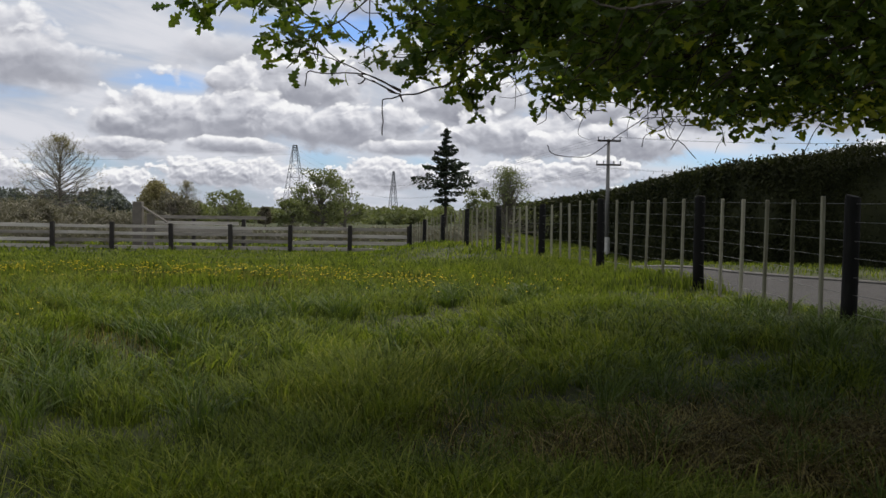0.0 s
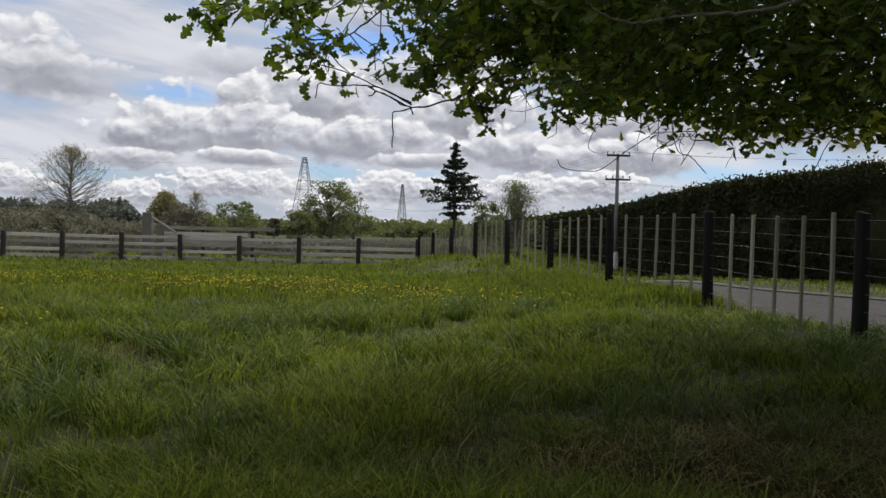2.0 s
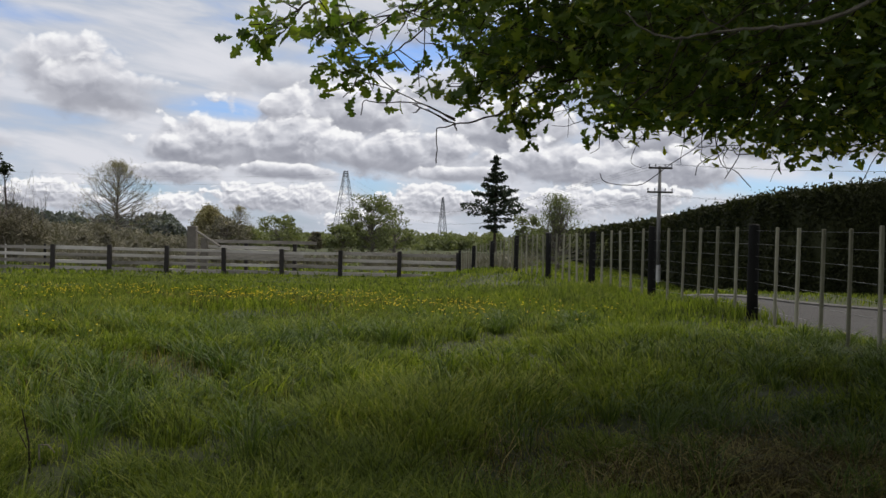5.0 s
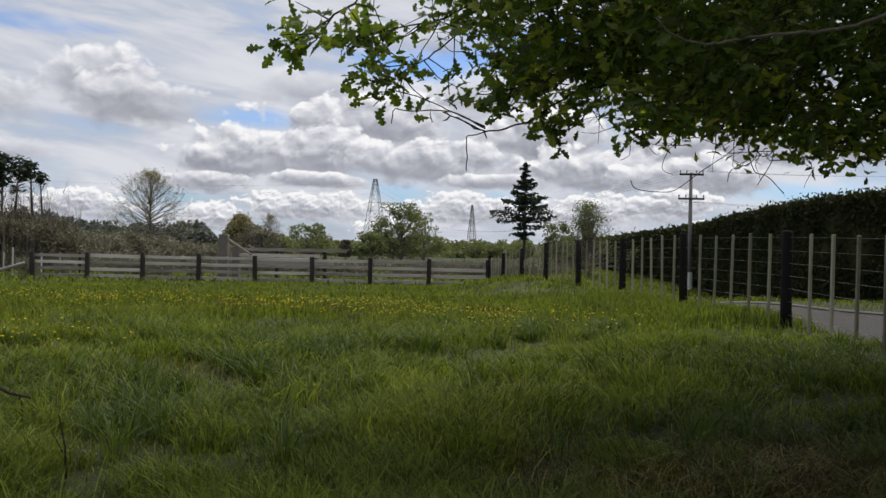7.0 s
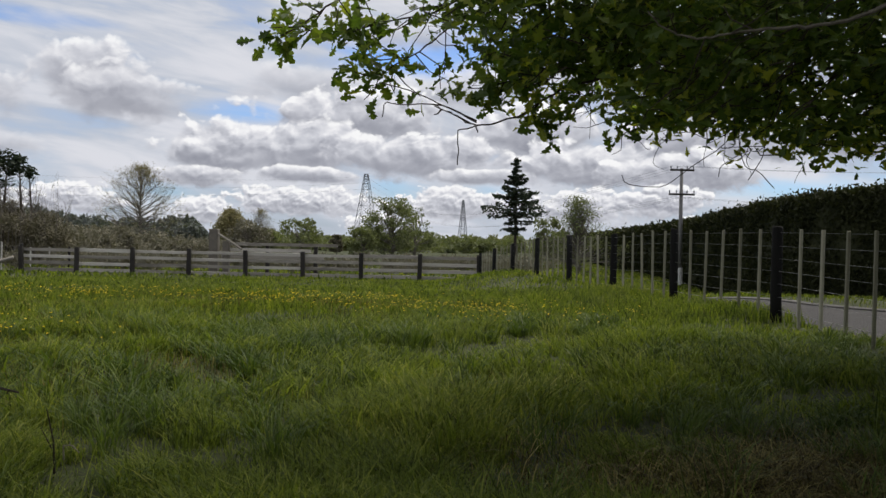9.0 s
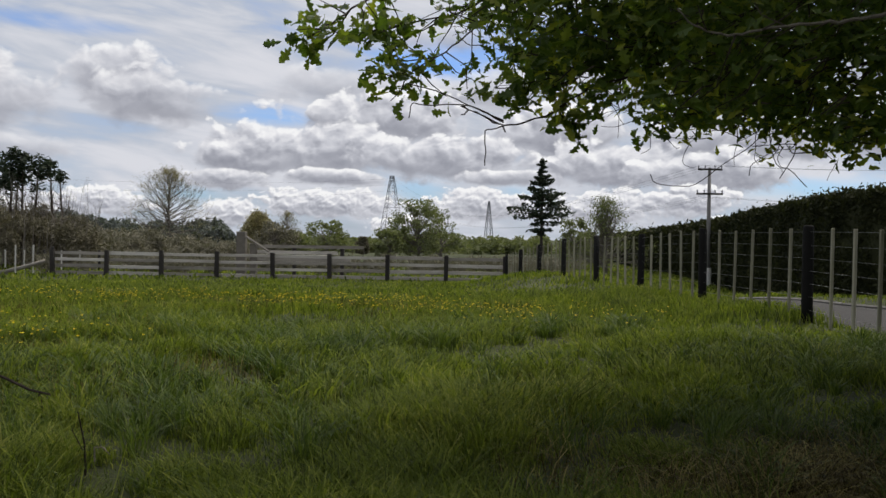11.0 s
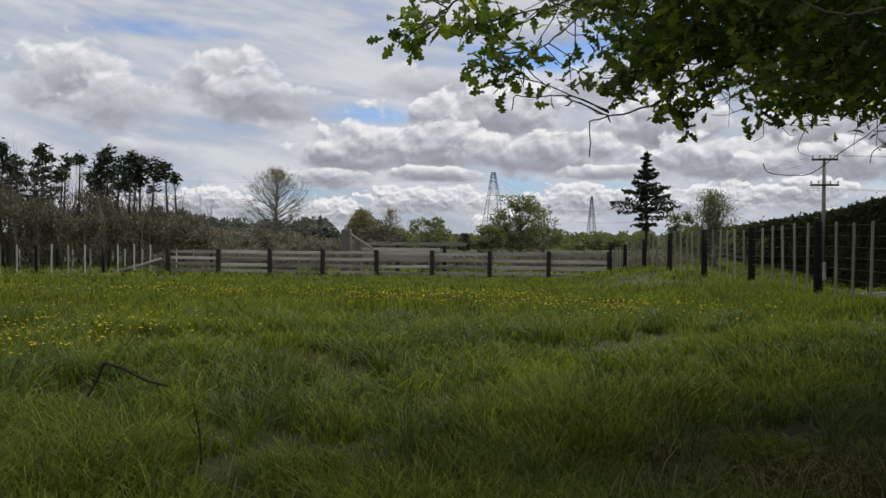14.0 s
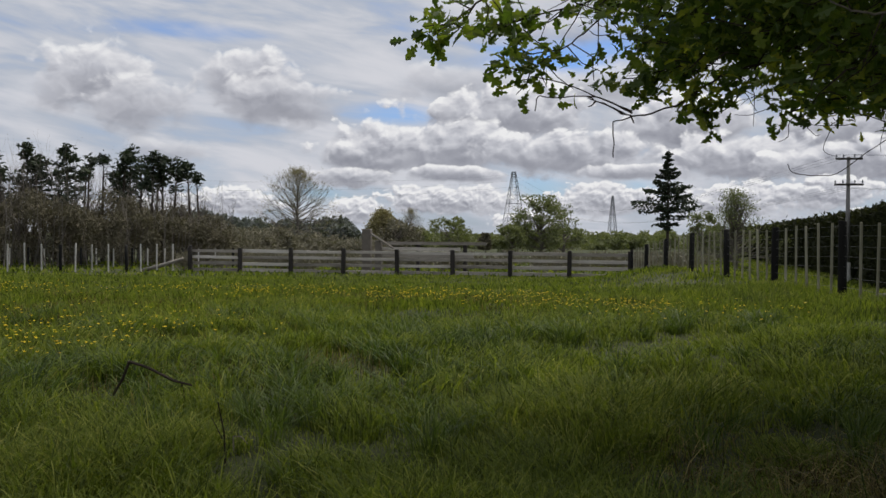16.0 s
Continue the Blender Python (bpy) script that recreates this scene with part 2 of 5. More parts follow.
M_BARK = surface("oak_bark", [(0.2, (0.022, 0.017, 0.013)), (0.5, (0.06, 0.047, 0.036)), (0.85, (0.14, 0.12, 0.095))], 14, 0.9, 0.8, 40, (1, 1, 0.4))
M_PALEBARK = surface("pale_bark", [(0.2, (0.10, 0.085, 0.065)), (0.55, (0.21, 0.185, 0.15)), (0.85, (0.34, 0.31, 0.26))], 20, 0.9, 0.6, 60)
M_TWIG = surface("twig_bark", [(0.2, (0.02, 0.014, 0.010)), (0.8, (0.065, 0.048, 0.036))], 30, 0.85, 0.3)
M_TAR = surface("tarred_post", [(0.2, (0.008, 0.008, 0.008)), (0.55, (0.017, 0.0165, 0.016)), (0.9, (0.048, 0.045, 0.041))], 16, 0.85, 0.5, 50, (1, 1, 0.15), per_object=0.2, spec=0.12)
M_BATTEN = surface("weathered_batten", [(0.2, (0.13, 0.125, 0.085)), (0.5, (0.24, 0.23, 0.165)), (0.85, (0.38, 0.36, 0.28))], 18, 0.85, 0.5, 60, (1, 1, 0.12), per_object=0.35)
M_PALE = surface("bleached_batten", [(0.2, (0.34, 0.33, 0.30)), (0.8, (0.62, 0.60, 0.56))], 18, 0.85, 0.4, 60, (1, 1, 0.12), per_object=0.4)
M_RAIL = surface("grey_rail", [(0.2, (0.18, 0.163, 0.14)), (0.5, (0.385, 0.355, 0.315)), (0.85, (0.60, 0.57, 0.525))], 9, 0.85, 0.6, 40, (0.15, 1, 1), per_object=0.45)
M_DARKPOST = surface("creosote_post", [(0.2, (0.016, 0.014, 0.013)), (0.6, (0.045, 0.04, 0.036)), (0.9, (0.10, 0.09, 0.08))], 10, 0.85, 0.5, 40, (1, 1, 0.15), per_object=0.3)
M_WIRE = surface("fence_wire", [(0.2, (0.12, 0.12, 0.115)), (0.8, (0.30, 0.30, 0.29))], 40, 0.5, 0, metal=0.7)
M_ROAD = surface("asphalt", [(0.25, (0.024, 0.023, 0.024)), (0.5, (0.036, 0.034, 0.035)), (0.8, (0.055, 0.053, 0.053))], 9, 0.9, 0.5, 180)
M_KERB = surface("concrete_kerb", [(0.2, (0.11, 0.105, 0.095)), (0.8, (0.22, 0.21, 0.195))], 8, 0.9, 0.4, 60)
M_HEDGE = surface("hedge_leaf", [(0.15, (0.013, 0.017, 0.009)), (0.5, (0.028, 0.032, 0.014)), (0.8, (0.052, 0.056, 0.023)), (0.98, (0.12, 0.104, 0.042))], 1.2, 0.7, 0, island=0.5, through_light=0.2, spec=0.1)
M_PINE = surface("pine_needle", [(0.15, (0.012, 0.020, 0.013)), (0.6, (0.028, 0.042, 0.022)), (0.95, (0.06, 0.07, 0.03))], 0.5, 0.7, 0, island=0.5, through_light=0.15)
# spring green dulled and paled to stand in for haze
M_SPRING = surface("spring_leaf", [(0.15, (0.10, 0.115, 0.06)), (0.5, (0.16, 0.175, 0.092)), (0.85, (0.24, 0.25, 0.14))], 0.35, 0.7, 0, island=0.3, through_light=0.25, spec=0.08)
M_BUD = surface("leaf_bud", [(0.15, (0.17, 0.145, 0.075)), (0.6, (0.27, 0.24, 0.125)), (0.9, (0.37, 0.335, 0.18))], 0.5, 0.7, 0, island=0.5, through_light=0.12)
# scrub lightened and greyed: distance haze is in the colour
M_SCRUB = surface("hazy_scrub_leaf", [(0.15, (0.135, 0.126, 0.10)), (0.5, (0.19, 0.177, 0.138)), (0.85, (0.245, 0.228, 0.178))], 0.25, 0.85, 0, spec=0.05, island=0.25, through_light=0.08)
M_BRUSH = surface("brown_brush", [(0.15, (0.085, 0.077, 0.057)), (0.5, (0.145, 0.131, 0.095)), (0.85, (0.20, 0.182, 0.13))], 0.3, 0.85, 0, island=0.3, through_light=0.08, spec=0.05)
# blue-grey haze of the distance mixed into the leaf colour
M_FARWOOD = surface("hazy_far_leaf", [(0.15, (0.075, 0.085, 0.085)), (0.6, (0.115, 0.128, 0.12)), (0.95, (0.16, 0.17, 0.14))], 0.1, 0.8, 0, island=0.5, through_light=0.15)
M_GREYBARK = surface("grey_bark", [(0.2, (0.09, 0.08, 0.068)), (0.8, (0.21, 0.19, 0.165))], 4, 0.9, 0.4)
M_STEEL = surface("galvanised_steel", [(0.2, (0.13, 0.14, 0.155)), (0.8, (0.22, 0.23, 0.25))], 0.6, 0.6, 0, metal=0.2)
M_CONCRETE = surface("concrete_pole", [(0.2, (0.13, 0.125, 0.12)), (0.8, (0.25, 0.245, 0.235))], 6, 0.9, 0.3, 40, (1, 1, 0.2))
M_WHITE = surface("white_paint", [(0.2, (0.55, 0.54, 0.51)), (0.8, (0.78, 0.77, 0.74))], 9, 0.7, 0.3)
M_STICK = surface("dead_stick", [(0.2, (0.014, 0.010, 0.008)), (0.8, (0.05, 0.036, 0.028))], 25, 0.85, 0.5)
M_LOG = surface("grey_log", [(0.2, (0.14, 0.125, 0.105)), (0.8, (0.34, 0.315, 0.28))], 8, 0.9, 0.5, 40, (0.2, 1, 1))


# ---- mesh tools ----
class Buf:
    """Collects vertices and faces for one mesh."""

    def __init__(self):
        self.v, self.f, self.count = [], [], 0

    def add(self, verts, faces):
        k = self.count
        self.v.append(np.asarray(verts, float).reshape(-1, 3))
        self.f.extend([tuple(i + k for i in f) for f in faces])
        self.count += len(self.v[-1])

    def tube(self, points, radii, sides=6, cap=True):
        pts = [Vector(p) for p in points]
        if not isinstance(radii, (list, tuple)):
            radii = [radii] * len(pts)
        verts, faces = [], []
        side = None
        for i, p in enumerate(pts):
            d = (pts[min(i + 1, len(pts) - 1)] - pts[max(i - 1, 0)]).normalized()
            if side is None:
                side = d.orthogonal().normalized()
            side = (side - d * side.dot(d))
            side = side.normalized() if side.length > 1e-6 else d.orthogonal().normalized()
            up = d.cross(side)
            for k in range(sides):
                a = 2 * math.pi * k / sides
                verts.append(p + (side * math.cos(a) + up * math.sin(a)) * radii[i])
        for i in range(len(pts) - 1):
            for k in range(sides):
                a, b = i * sides + k, i * sides + (k + 1) % sides
                faces.append((a, b, b + sides, a + sides))
        if cap:
            faces.append(tuple(range(sides))[::-1])
            faces.append(tuple(range((len(pts) - 1) * sides, len(pts) * sides)))
        self.add([tuple(v) for v in verts], faces)

    def box(self, centre, size, turn=0.0, bevel=0.01, wobble=0.0):
        """A bevelled block, turned about z."""
        sx, sy, sz = (s / 2 for s in size)
        b = min(bevel, sx * 0.4, sy * 0.4, sz * 0.4)
        ring = [(-sx + b, -sy), (sx - b, -sy), (sx, -sy + b), (sx, sy - b), (sx - b, sy), (-sx + b, sy), (-sx, sy - b), (-sx, -sy + b)]
        verts = []
        for z, k in ((-sz, 1 - b / max(sx, sy)), (-sz + b, 1), (sz - b, 1), (sz, 1 - b / max(sx, sy))):
            verts += [(x * k, y * k, z) for x, y in ring]
        faces = [(i * 8 + k, i * 8 + (k + 1) % 8, i * 8 + 8 + (k + 1) % 8, i * 8 + 8 + k) for i in range(3) for k in range(8)]
        faces += [tuple(range(8))[::-1], tuple(range(24, 32))]
        c, s = math.cos(turn), math.sin(turn)
        cx, cy, cz = centre
        self.add([(cx + x * c - y * s + random.uniform(-wobble, wobble), cy + x * s + y * c, cz + z + random.uniform(-wobble, wobble)) for x, y, z in verts], faces)

    def quads(self, centres, size, rng, aspect=1.7, squash=1.0):
        """Many small kite-shaped leaves, one at each centre."""
        c = np.asarray(centres, float).reshape(-1, 3)
        m = len(c)
        if not m:
            return
        a = rng.normal(size=(m, 3))
        a[:, 2] *= squash
        a /= np.linalg.norm(a, axis=1, keepdims=True)
        b = np.cross(a, rng.normal(size=(m, 3)))
        b /= np.linalg.norm(b, axis=1, keepdims=True) + 1e-9
        s = (size * rng.uniform(0.6, 1.35, m))[:, None]
        v = np.stack([c - a * s * aspect / 2, c + b * s / 2 + a * s * 0.1, c + a * s * aspect / 2, c - b * s / 2 + a * s * 0.1], 1)
        k = self.count
        self.v.append(v.reshape(-1, 3))
        self.f.extend([(k + 4 * i, k + 4 * i + 1, k + 4 * i + 2, k + 4 * i + 3) for i in range(m)])
        self.count += 4 * m

    def mesh(self, name, material, smooth=False):
        me = bpy.data.meshes.new(name)
        v = np.concatenate(self.v) if self.v else np.zeros((0, 3))
        me.from_pydata(v.tolist(), [], self.f)
        me.materials.append(material)
        if smooth:
            me.polygons.foreach_set("use_smooth", np.ones(len(me.polygons), bool))
        me.update()
        return me


def part(name, buf, material, parent=None, label="", smooth=False):
    ob = new(name, buf.mesh(name, material, smooth) if isinstance(buf, Buf) else buf)
    ob.parent = parent
    if label:
        tagged(ob, label)
    return ob


def thing(name, label, category, place=(0, 0, 0), group="", turn=0.0):
    ob = new(name)
    ob.empty_display_size = 0.2
    ob.matrix_basis = pose(*place, 0, 0, turn)
    return tagged(ob, label, category, group)


def polar(az, el, d):
    """A place seen from the walk's start at an azimuth and elevation in degrees, d metres off over the ground."""
    a = radians(az)
    return Vector((d * math.sin(a), d * math.cos(a), EYE + d * math.tan(radians(el))))


# ---- ground ----
FENCE = [(4.30, 0.8), (4.20, 4.8), (3.95, 8.75), (3.60, 12.7), (2.90, 16.6), (2.20, 20.1), (1.46, 23.6), (0.72, 27.2), (0.0, 30.8), (-0.7, 34.4), (-1.35, 37.9)]
FAR_EDGE = [(15.5, 2.0), (11.2, 12.0), (8.5, 17.3), (6.5, 19.9), (5.7, 26.0), (6.2, 40.0), (8.2, 79.0)]
NEAR_EDGE = [(7.4, 2.0), (5.5, 7.0), (4.75, 9.5), (4.15, 13.0), (3.75, 18.8), (3.1, 26.0), (3.3, 40.0), (5.2, 79.0)]
HEDGE = [(17.5, 8.5), (14.0, 15.0), (10.5, 21.4), (8.3, 26.5), (8.1, 35.0), (8.6, 48.0), (8.3, 62.0), (7.6, 85.0), (6.4, 112.0)]


def along(line, y):
    ys = np.array([p[1] for p in line])
    xs = np.array([p[0] for p in line])
    return np.interp(y, ys, xs)


def step(v, a, b):
    t = np.clip((v - a) / (b - a), 0, 1)
    return t * t * (3 - 2 * t)


def ground_z(x, y):
    """The lie of the land: level near the oak, falling gently to the far fence; a low bank along the wire fence; the lane a little lower."""
    x, y = np.asarray(x, float), np.asarray(y, float)
    z = -0.82 * step(y, 7, 38) - 0.25 * step(y, 40, 90)
    bank = np.exp(-((x - along(FENCE, y)) / 2.4) ** 2) * (1 - step(y, 29, 38))
    z = z * (1 - bank) - 0.04 * bank
    lane = step(x - along(NEAR_EDGE, y), -0.35, 0.05) * (y > -20)
    z = z * (1 - lane) + lane * (-0.30 - 0.95 * step(y, 20, 37) + 0.13 * step(x - along(FAR_EDGE, y), 0.05, 0.7))
    z += (0.04 * np.sin(x * 0.9 + 1.3) * np.cos(y * 0.7) + 0.03 * np.sin(2.3 * x + 0.8 * np.sin(y)) * np.sin(1.9 * y + 0.5)) * (1 - step(np.hypot(x, y), 15, 40)) * (1 - lane)
    return z


g = 190
u = np.linspace(-1, 1, g)
gx = np.sinh(u * 7.4) / math.sinh(7.4) * 2600
gy = np.sinh(u * 7.4) / math.sinh(7.4) * 2600 + 9
X, Y = np.meshgrid(gx, gy)
Z = ground_z(X, Y)
buf = Buf()
buf.add(np.stack([X, Y, Z], -1).reshape(-1, 3), [(j * g + i, j * g + i + 1, (j + 1) * g + i + 1, (j + 1) * g + i) for j in range(g - 1) for i in range(g - 1)])
ground = part("ground", buf, M_SOIL, None, smooth=True)
tagged(ground, "gently falling green pasture turf with rough patches", "ground", kind="structure")


def strip(left, right, lift, y0, y1, steps):
    """A band of ground cover between two lines."""
    b = Buf()
    verts = []
    for i in range(steps + 1):
        y = y0 + (y1 - y0) * i / steps
        a, c = float(along(left, y)), float(along(right, y))
        for k in range(5):
            x = a + (c - a) * k / 4
            verts.append((x, y, -0.30 - 0.95 * float(step(np.array(y), 20, 37)) + lift))
    b.add(verts, [(i * 5 + k, i * 5 + k + 1, i * 5 + 6 + k, i * 5 + 5 + k) for i in range(steps) for k in range(4)])
    return b


road = part("road", strip(NEAR_EDGE, FAR_EDGE, 0.03, 2.0, 36.0, 60), M_ROAD)
tagged(road, "worn grey asphalt lane beyond the wire fence", "road", kind="structure")
buf = Buf()
pts = [(float(along(FAR_EDGE, y)), y, -0.25 - 0.95 * float(step(np.array(y), 20, 37))) for y in np.linspace(2.2, 36, 50)]
buf.tube(pts, 0.045, 6)
tagged(part("kerb", buf, M_KERB), "low pale concrete kerb along the lane", "kerb", kind="structure")
buf = Buf()
pts = [(float(along(NEAR_EDGE, y)) + 0.03, y, -0.25 - 0.95 * float(step(np.array(y), 20, 37))) for y in np.linspace(2.2, 36, 50)]
buf.tube(pts, 0.05, 6)
tagged(part("kerb", buf, M_KERB), "pale concrete edging where the lane meets the bank", "kerb", kind="structure")


# ---- wire fence beside the lane: tarred posts, pale battens, wires ----
def gz(x, y):
    return float(ground_z(x, y))


def post_mesh(radius, height, sides=12, dent=0.004):
    b = Buf()
    zs = [-0.12, 0.3, height * 0.6, height - 0.012, height]
    rs = [radius * 1.03, radius, radius * 0.98, radius * 0.97, radius * 0.9]
    b.tube([(random.uniform(-dent, dent), random.uniform(-dent, dent), z) for z in zs], rs, sides)
    return b.mesh("post", M_TAR, True)


def batten_mesh(height, width=0.05, depth=0.035, material=M_BATTEN):
    b = Buf()
    b.box((0, 0, height / 2 - 0.04), (width, depth, height + 0.08), 0, 0.006, 0.002)
    return b.mesh("batten", material)


def wire_fence(line, label, group, post_height=1.25, top=None, battens=5, wires=7, post_radius=0.075, dark_posts=True, batten_top=-0.02, pale=False):
    fence = thing("wire_fence", label, "fence", (line[0][0], line[0][1], 0), group)
    o = Vector((line[0][0], line[0][1], 0))
    tall = post_mesh(post_radius, post_height)
    slats = [batten_mesh(post_height + batten_top, *((0.065, 0.05, M_PALE) if pale else ())) for _ in range(3)]
    tops = []
    for i, (x, y) in enumerate(line):
        z = (top(x, y) - post_height) if top else gz(x, y)
        tops.append(Vector((x, y, z)))
        p = part("post", tall if dark_posts else slats[i % 3], M_TAR, fence)
        p.matrix_basis = Matrix.Translation(tops[-1] - o) @ pose(0, 0, 0, random.uniform(-0.9, 0.9), random.uniform(-0.9, 0.9), random.uniform(0, 360))
    for a, b in zip(tops, tops[1:]):
        d = b - a
        turn = math.degrees(math.atan2(d.y, d.x))
        for k in range(1, battens + 1):
            s = part("batten", slats[k % 3], M_BATTEN, fence)
            s.matrix_basis = Matrix.Translation(a + d * (k / (battens + 1) - 0.03) - o) @ pose(0, 0, random.uniform(-0.03, 0.02), random.uniform(-1.2, 1.2), random.uniform(-1.2, 1.2), turn + random.uniform(-8, 8))
    for k in range(wires):
        h = 0.12 + (post_height - 0.2) * k / (wires - 1)
        b = Buf()
        b.tube([p - o + Vector((0, 0, h + random.uniform(-0.006, 0.006))) for p in tops], 0.0028, 4)
        part("wire", b, M_WIRE, fence)
    return fence


wire_fence(FENCE, "wire fence of black tarred posts and grey battens beside the lane", "fences", 1.25, lambda x, y: float(np.interp(y, [4, 8.75, 12.7, 16.6, 20.1, 23.6, 28, 33, 38], [1.22, 1.235, 1.28, 1.285, 1.19, 1.17, 1.05, 0.75, 0.4])))


# ---- post and rail fence across the foot of the paddock ----
RAIL_Y = 38.0


def rail_fence(x0, spans, y, pitch, label, height=1.08, slope=0.0, rails=4):
    base = thing("rail_fence", label, "fence", (x0, y, gz(x0, y)), "fences")
    for i in range(spans + 1):
        x, yy = i * pitch, slope * i * pitch
        z = gz(x0 + x, y + yy) - gz(x0, y)
        b = Buf()
        b.box((0, 0, height / 2), (0.17, 0.15, height + 0.1 + random.uniform(-0.02, 0.05)), 0, 0.012, 0.004)
        p = part("post", b, M_DARKPOST, base)
        p.matrix_basis = pose(x, yy, z, random.uniform(-1, 1), random.uniform(-1, 1), math.degrees(math.atan(slope)))
        if i < spans:
            for k in range(rails):
                h = height - 0.10 - k * 0.285
                b = Buf()
                b.box((0, 0, 0), (pitch + 0.03, 0.04, 0.135 + random.uniform(-0.02, 0.015)), 0, 0.006, 0.004)
                r = part("rail", b, M_RAIL, base)
                r.matrix_basis = pose(x + pitch / 2, yy + slope * pitch / 2 + 0.1, z + h + random.uniform(-0.015, 0.015), 0, random.uniform(-0.5, 0.5), math.degrees(math.atan(slope)))
    return base


rail_fence(-21.4, 8, RAIL_Y, 2.5, "weathered grey post and rail fence across the paddock")

# heavier stockyard behind it
def yard():
    x0, y0 = polar(-18.6, 0, 42).xy
    z0 = gz(x0, y0)
    base = thing("stockyard", "old grey timber stockyard with a heavy gatepost and braced rails", "stockyard", (x0, y0, z0))
    b = Buf()
    b.box((0, 0, 1.0), (0.42, 0.36, 2.05), 0.1, 0.03, 0.01)
    part("gatepost", b, M_GREYBARK, base)
    b = Buf()
    b.box((0.55, 0.05, 0.75), (0.3, 0.25, 1.5), 0, 0.02, 0.01)
    part("gatepost", b, M_GREYBARK, base)
    b = Buf()
    b.tube([(0.22, -0.1, 1.82), (1.35, -0.25, 1.15)], 0.06, 6)
    part("brace", b, M_LOG, base, "pale sloping brace pole")
    for k, (h, n0, n1) in enumerate(((1.38, 0.7, 5.6), (1.12, 0.5, 4.4), (0.8, 0.3, 5.0))):
        b = Buf()
        b.box(((n0 + n1) / 2, 0.1, h), (n1 - n0, 0.05, 0.14), 0, 0.008, 0.006)
        part("rail", b, M_RAIL, base)
    for x in (2.4, 4.6):
        b = Buf()
        b.box((x, 0.2, 0.7), (0.16, 0.16, 1.5), 0, 0.012, 0.004)
        part("post", b, M_DARKPOST, base)


yard()

# paddock fence to the left of the rails, with a second one behind it
end = (-21.4, RAIL_Y)
left_line = [end] + [(end[0] - 2.45 * k, RAIL_Y - 1.35 * k) for k in range(1, 9)]
wire_fence([(x, y) for x, y in left_line[::-1]], "wire fence of thin pale battens by the wood", "fences", 1.2, lambda x, y: gz(x, y) + 1.22, 3, 6, 0.07, pale=True, batten_top=0.06)
back_line = [(-22.0 - 2.4 * k, 43.5 - 0.9 * k) for k in range(9)]
wire_fence(back_line[::-1], "older wire fence with weathered battens behind the first", "fences", 1.0, lambda x, y: gz(x, y) + 1.0, 2, 5, 0.06, pale=True)

log = thing("fallen_pole", "fallen grey pole leaning against the fence end", "log", (-23.0, RAIL_Y - 0.7, gz(-23, 37)))
b = Buf()
b.tube([(-0.4, 0, 0.06), (0.5, 0.1, 0.3), (1.5, 0.25, 0.62)], [0.1, 0.09, 0.07], 8)
part("pole", b, M_LOG, log, smooth=True)


# ---- clipped hedge beyond the lane ----
def hedge():
    rng = np.random.default_rng(4)
    base = thing("hedge", "tall dark clipped conifer hedge along the lane", "hedge", (0, 0, 0))
    ys = np.concatenate([np.linspace(8.5, 30, 120), np.linspace(30.4, 112, 150)])
    xs = along(HEDGE, ys)
    xs = np.convolve(np.pad(xs, 12, mode="edge"), np.ones(25) / 25, "valid")
    top = np.interp(ys, [8.5, 15, 21.4, 26.5, 35, 48, 62, 85, 112], [2.95, 2.85, 2.72, 2.47, 2.3, 2.04, 1.93, 1.62, 1.4])
    low = -0.19 - 0.95 * step(ys, 20, 37)
    b = Buf()
    verts, cols = [], 7
    for x, y, t, l in zip(xs, ys, top, low):
        for k, (dx, f) in enumerate(((0.1, 0), (-0.05, 0.45), (0.0, 0.85), (0.16, 0.96), (0.9, 0.97), (1.7, 0.9), (1.8, 0))):
            q = noise.noise(Vector((x * 0.9 + k, y * 0.9, f * 3)))
            verts.append((x + dx + 0.1 + 0.12 * q, y, l + (t - l) * f + 0.06 * q - (0.08 if f > 0.9 else 0)))
    m = len(ys)
    b.add(verts, [(i * cols + k, i * cols + k + 1, (i + 1) * cols + k + 1, (i + 1) * cols + k) for i in range(m - 1) for k in range(cols - 1)])
    part("core", b, M_HEDGE, base)
    b = Buf()
    for near, far, count, size in ((12, 24, 70000, 0.038), (24, 40, 44000, 0.062), (40, 112, 28000, 0.14)):
        y = rng.uniform(near, far, count)
        f = np.where(rng.random(count) < 0.22, 1.0, rng.random(count) ** 0.85)
        x0, t, l = np.interp(y, ys, xs), np.interp(y, ys, top), np.interp(y, ys, low)
        on_top = f > 0.985
        x = x0 + np.where(on_top, rng.uniform(-0.05, 1.5, count), rng.normal(0.06, 0.07, count))
        bulge = 0.10 * np.sin(y * 1.9 + 2 * np.sin(y * 0.7)) * np.sin(f * 4 + y)
        shoots = np.where(on_top, rng.exponential(0.045, count) - 0.04 + 0.05 * np.sin(y * 2.3) * np.sin(y * 0.9), 0)
        b.quads(np.stack([x + bulge, y, l + (t - l) * f + shoots], 1), size, rng, aspect=2.4)
    part("foliage", b, M_HEDGE, base)


hedge()


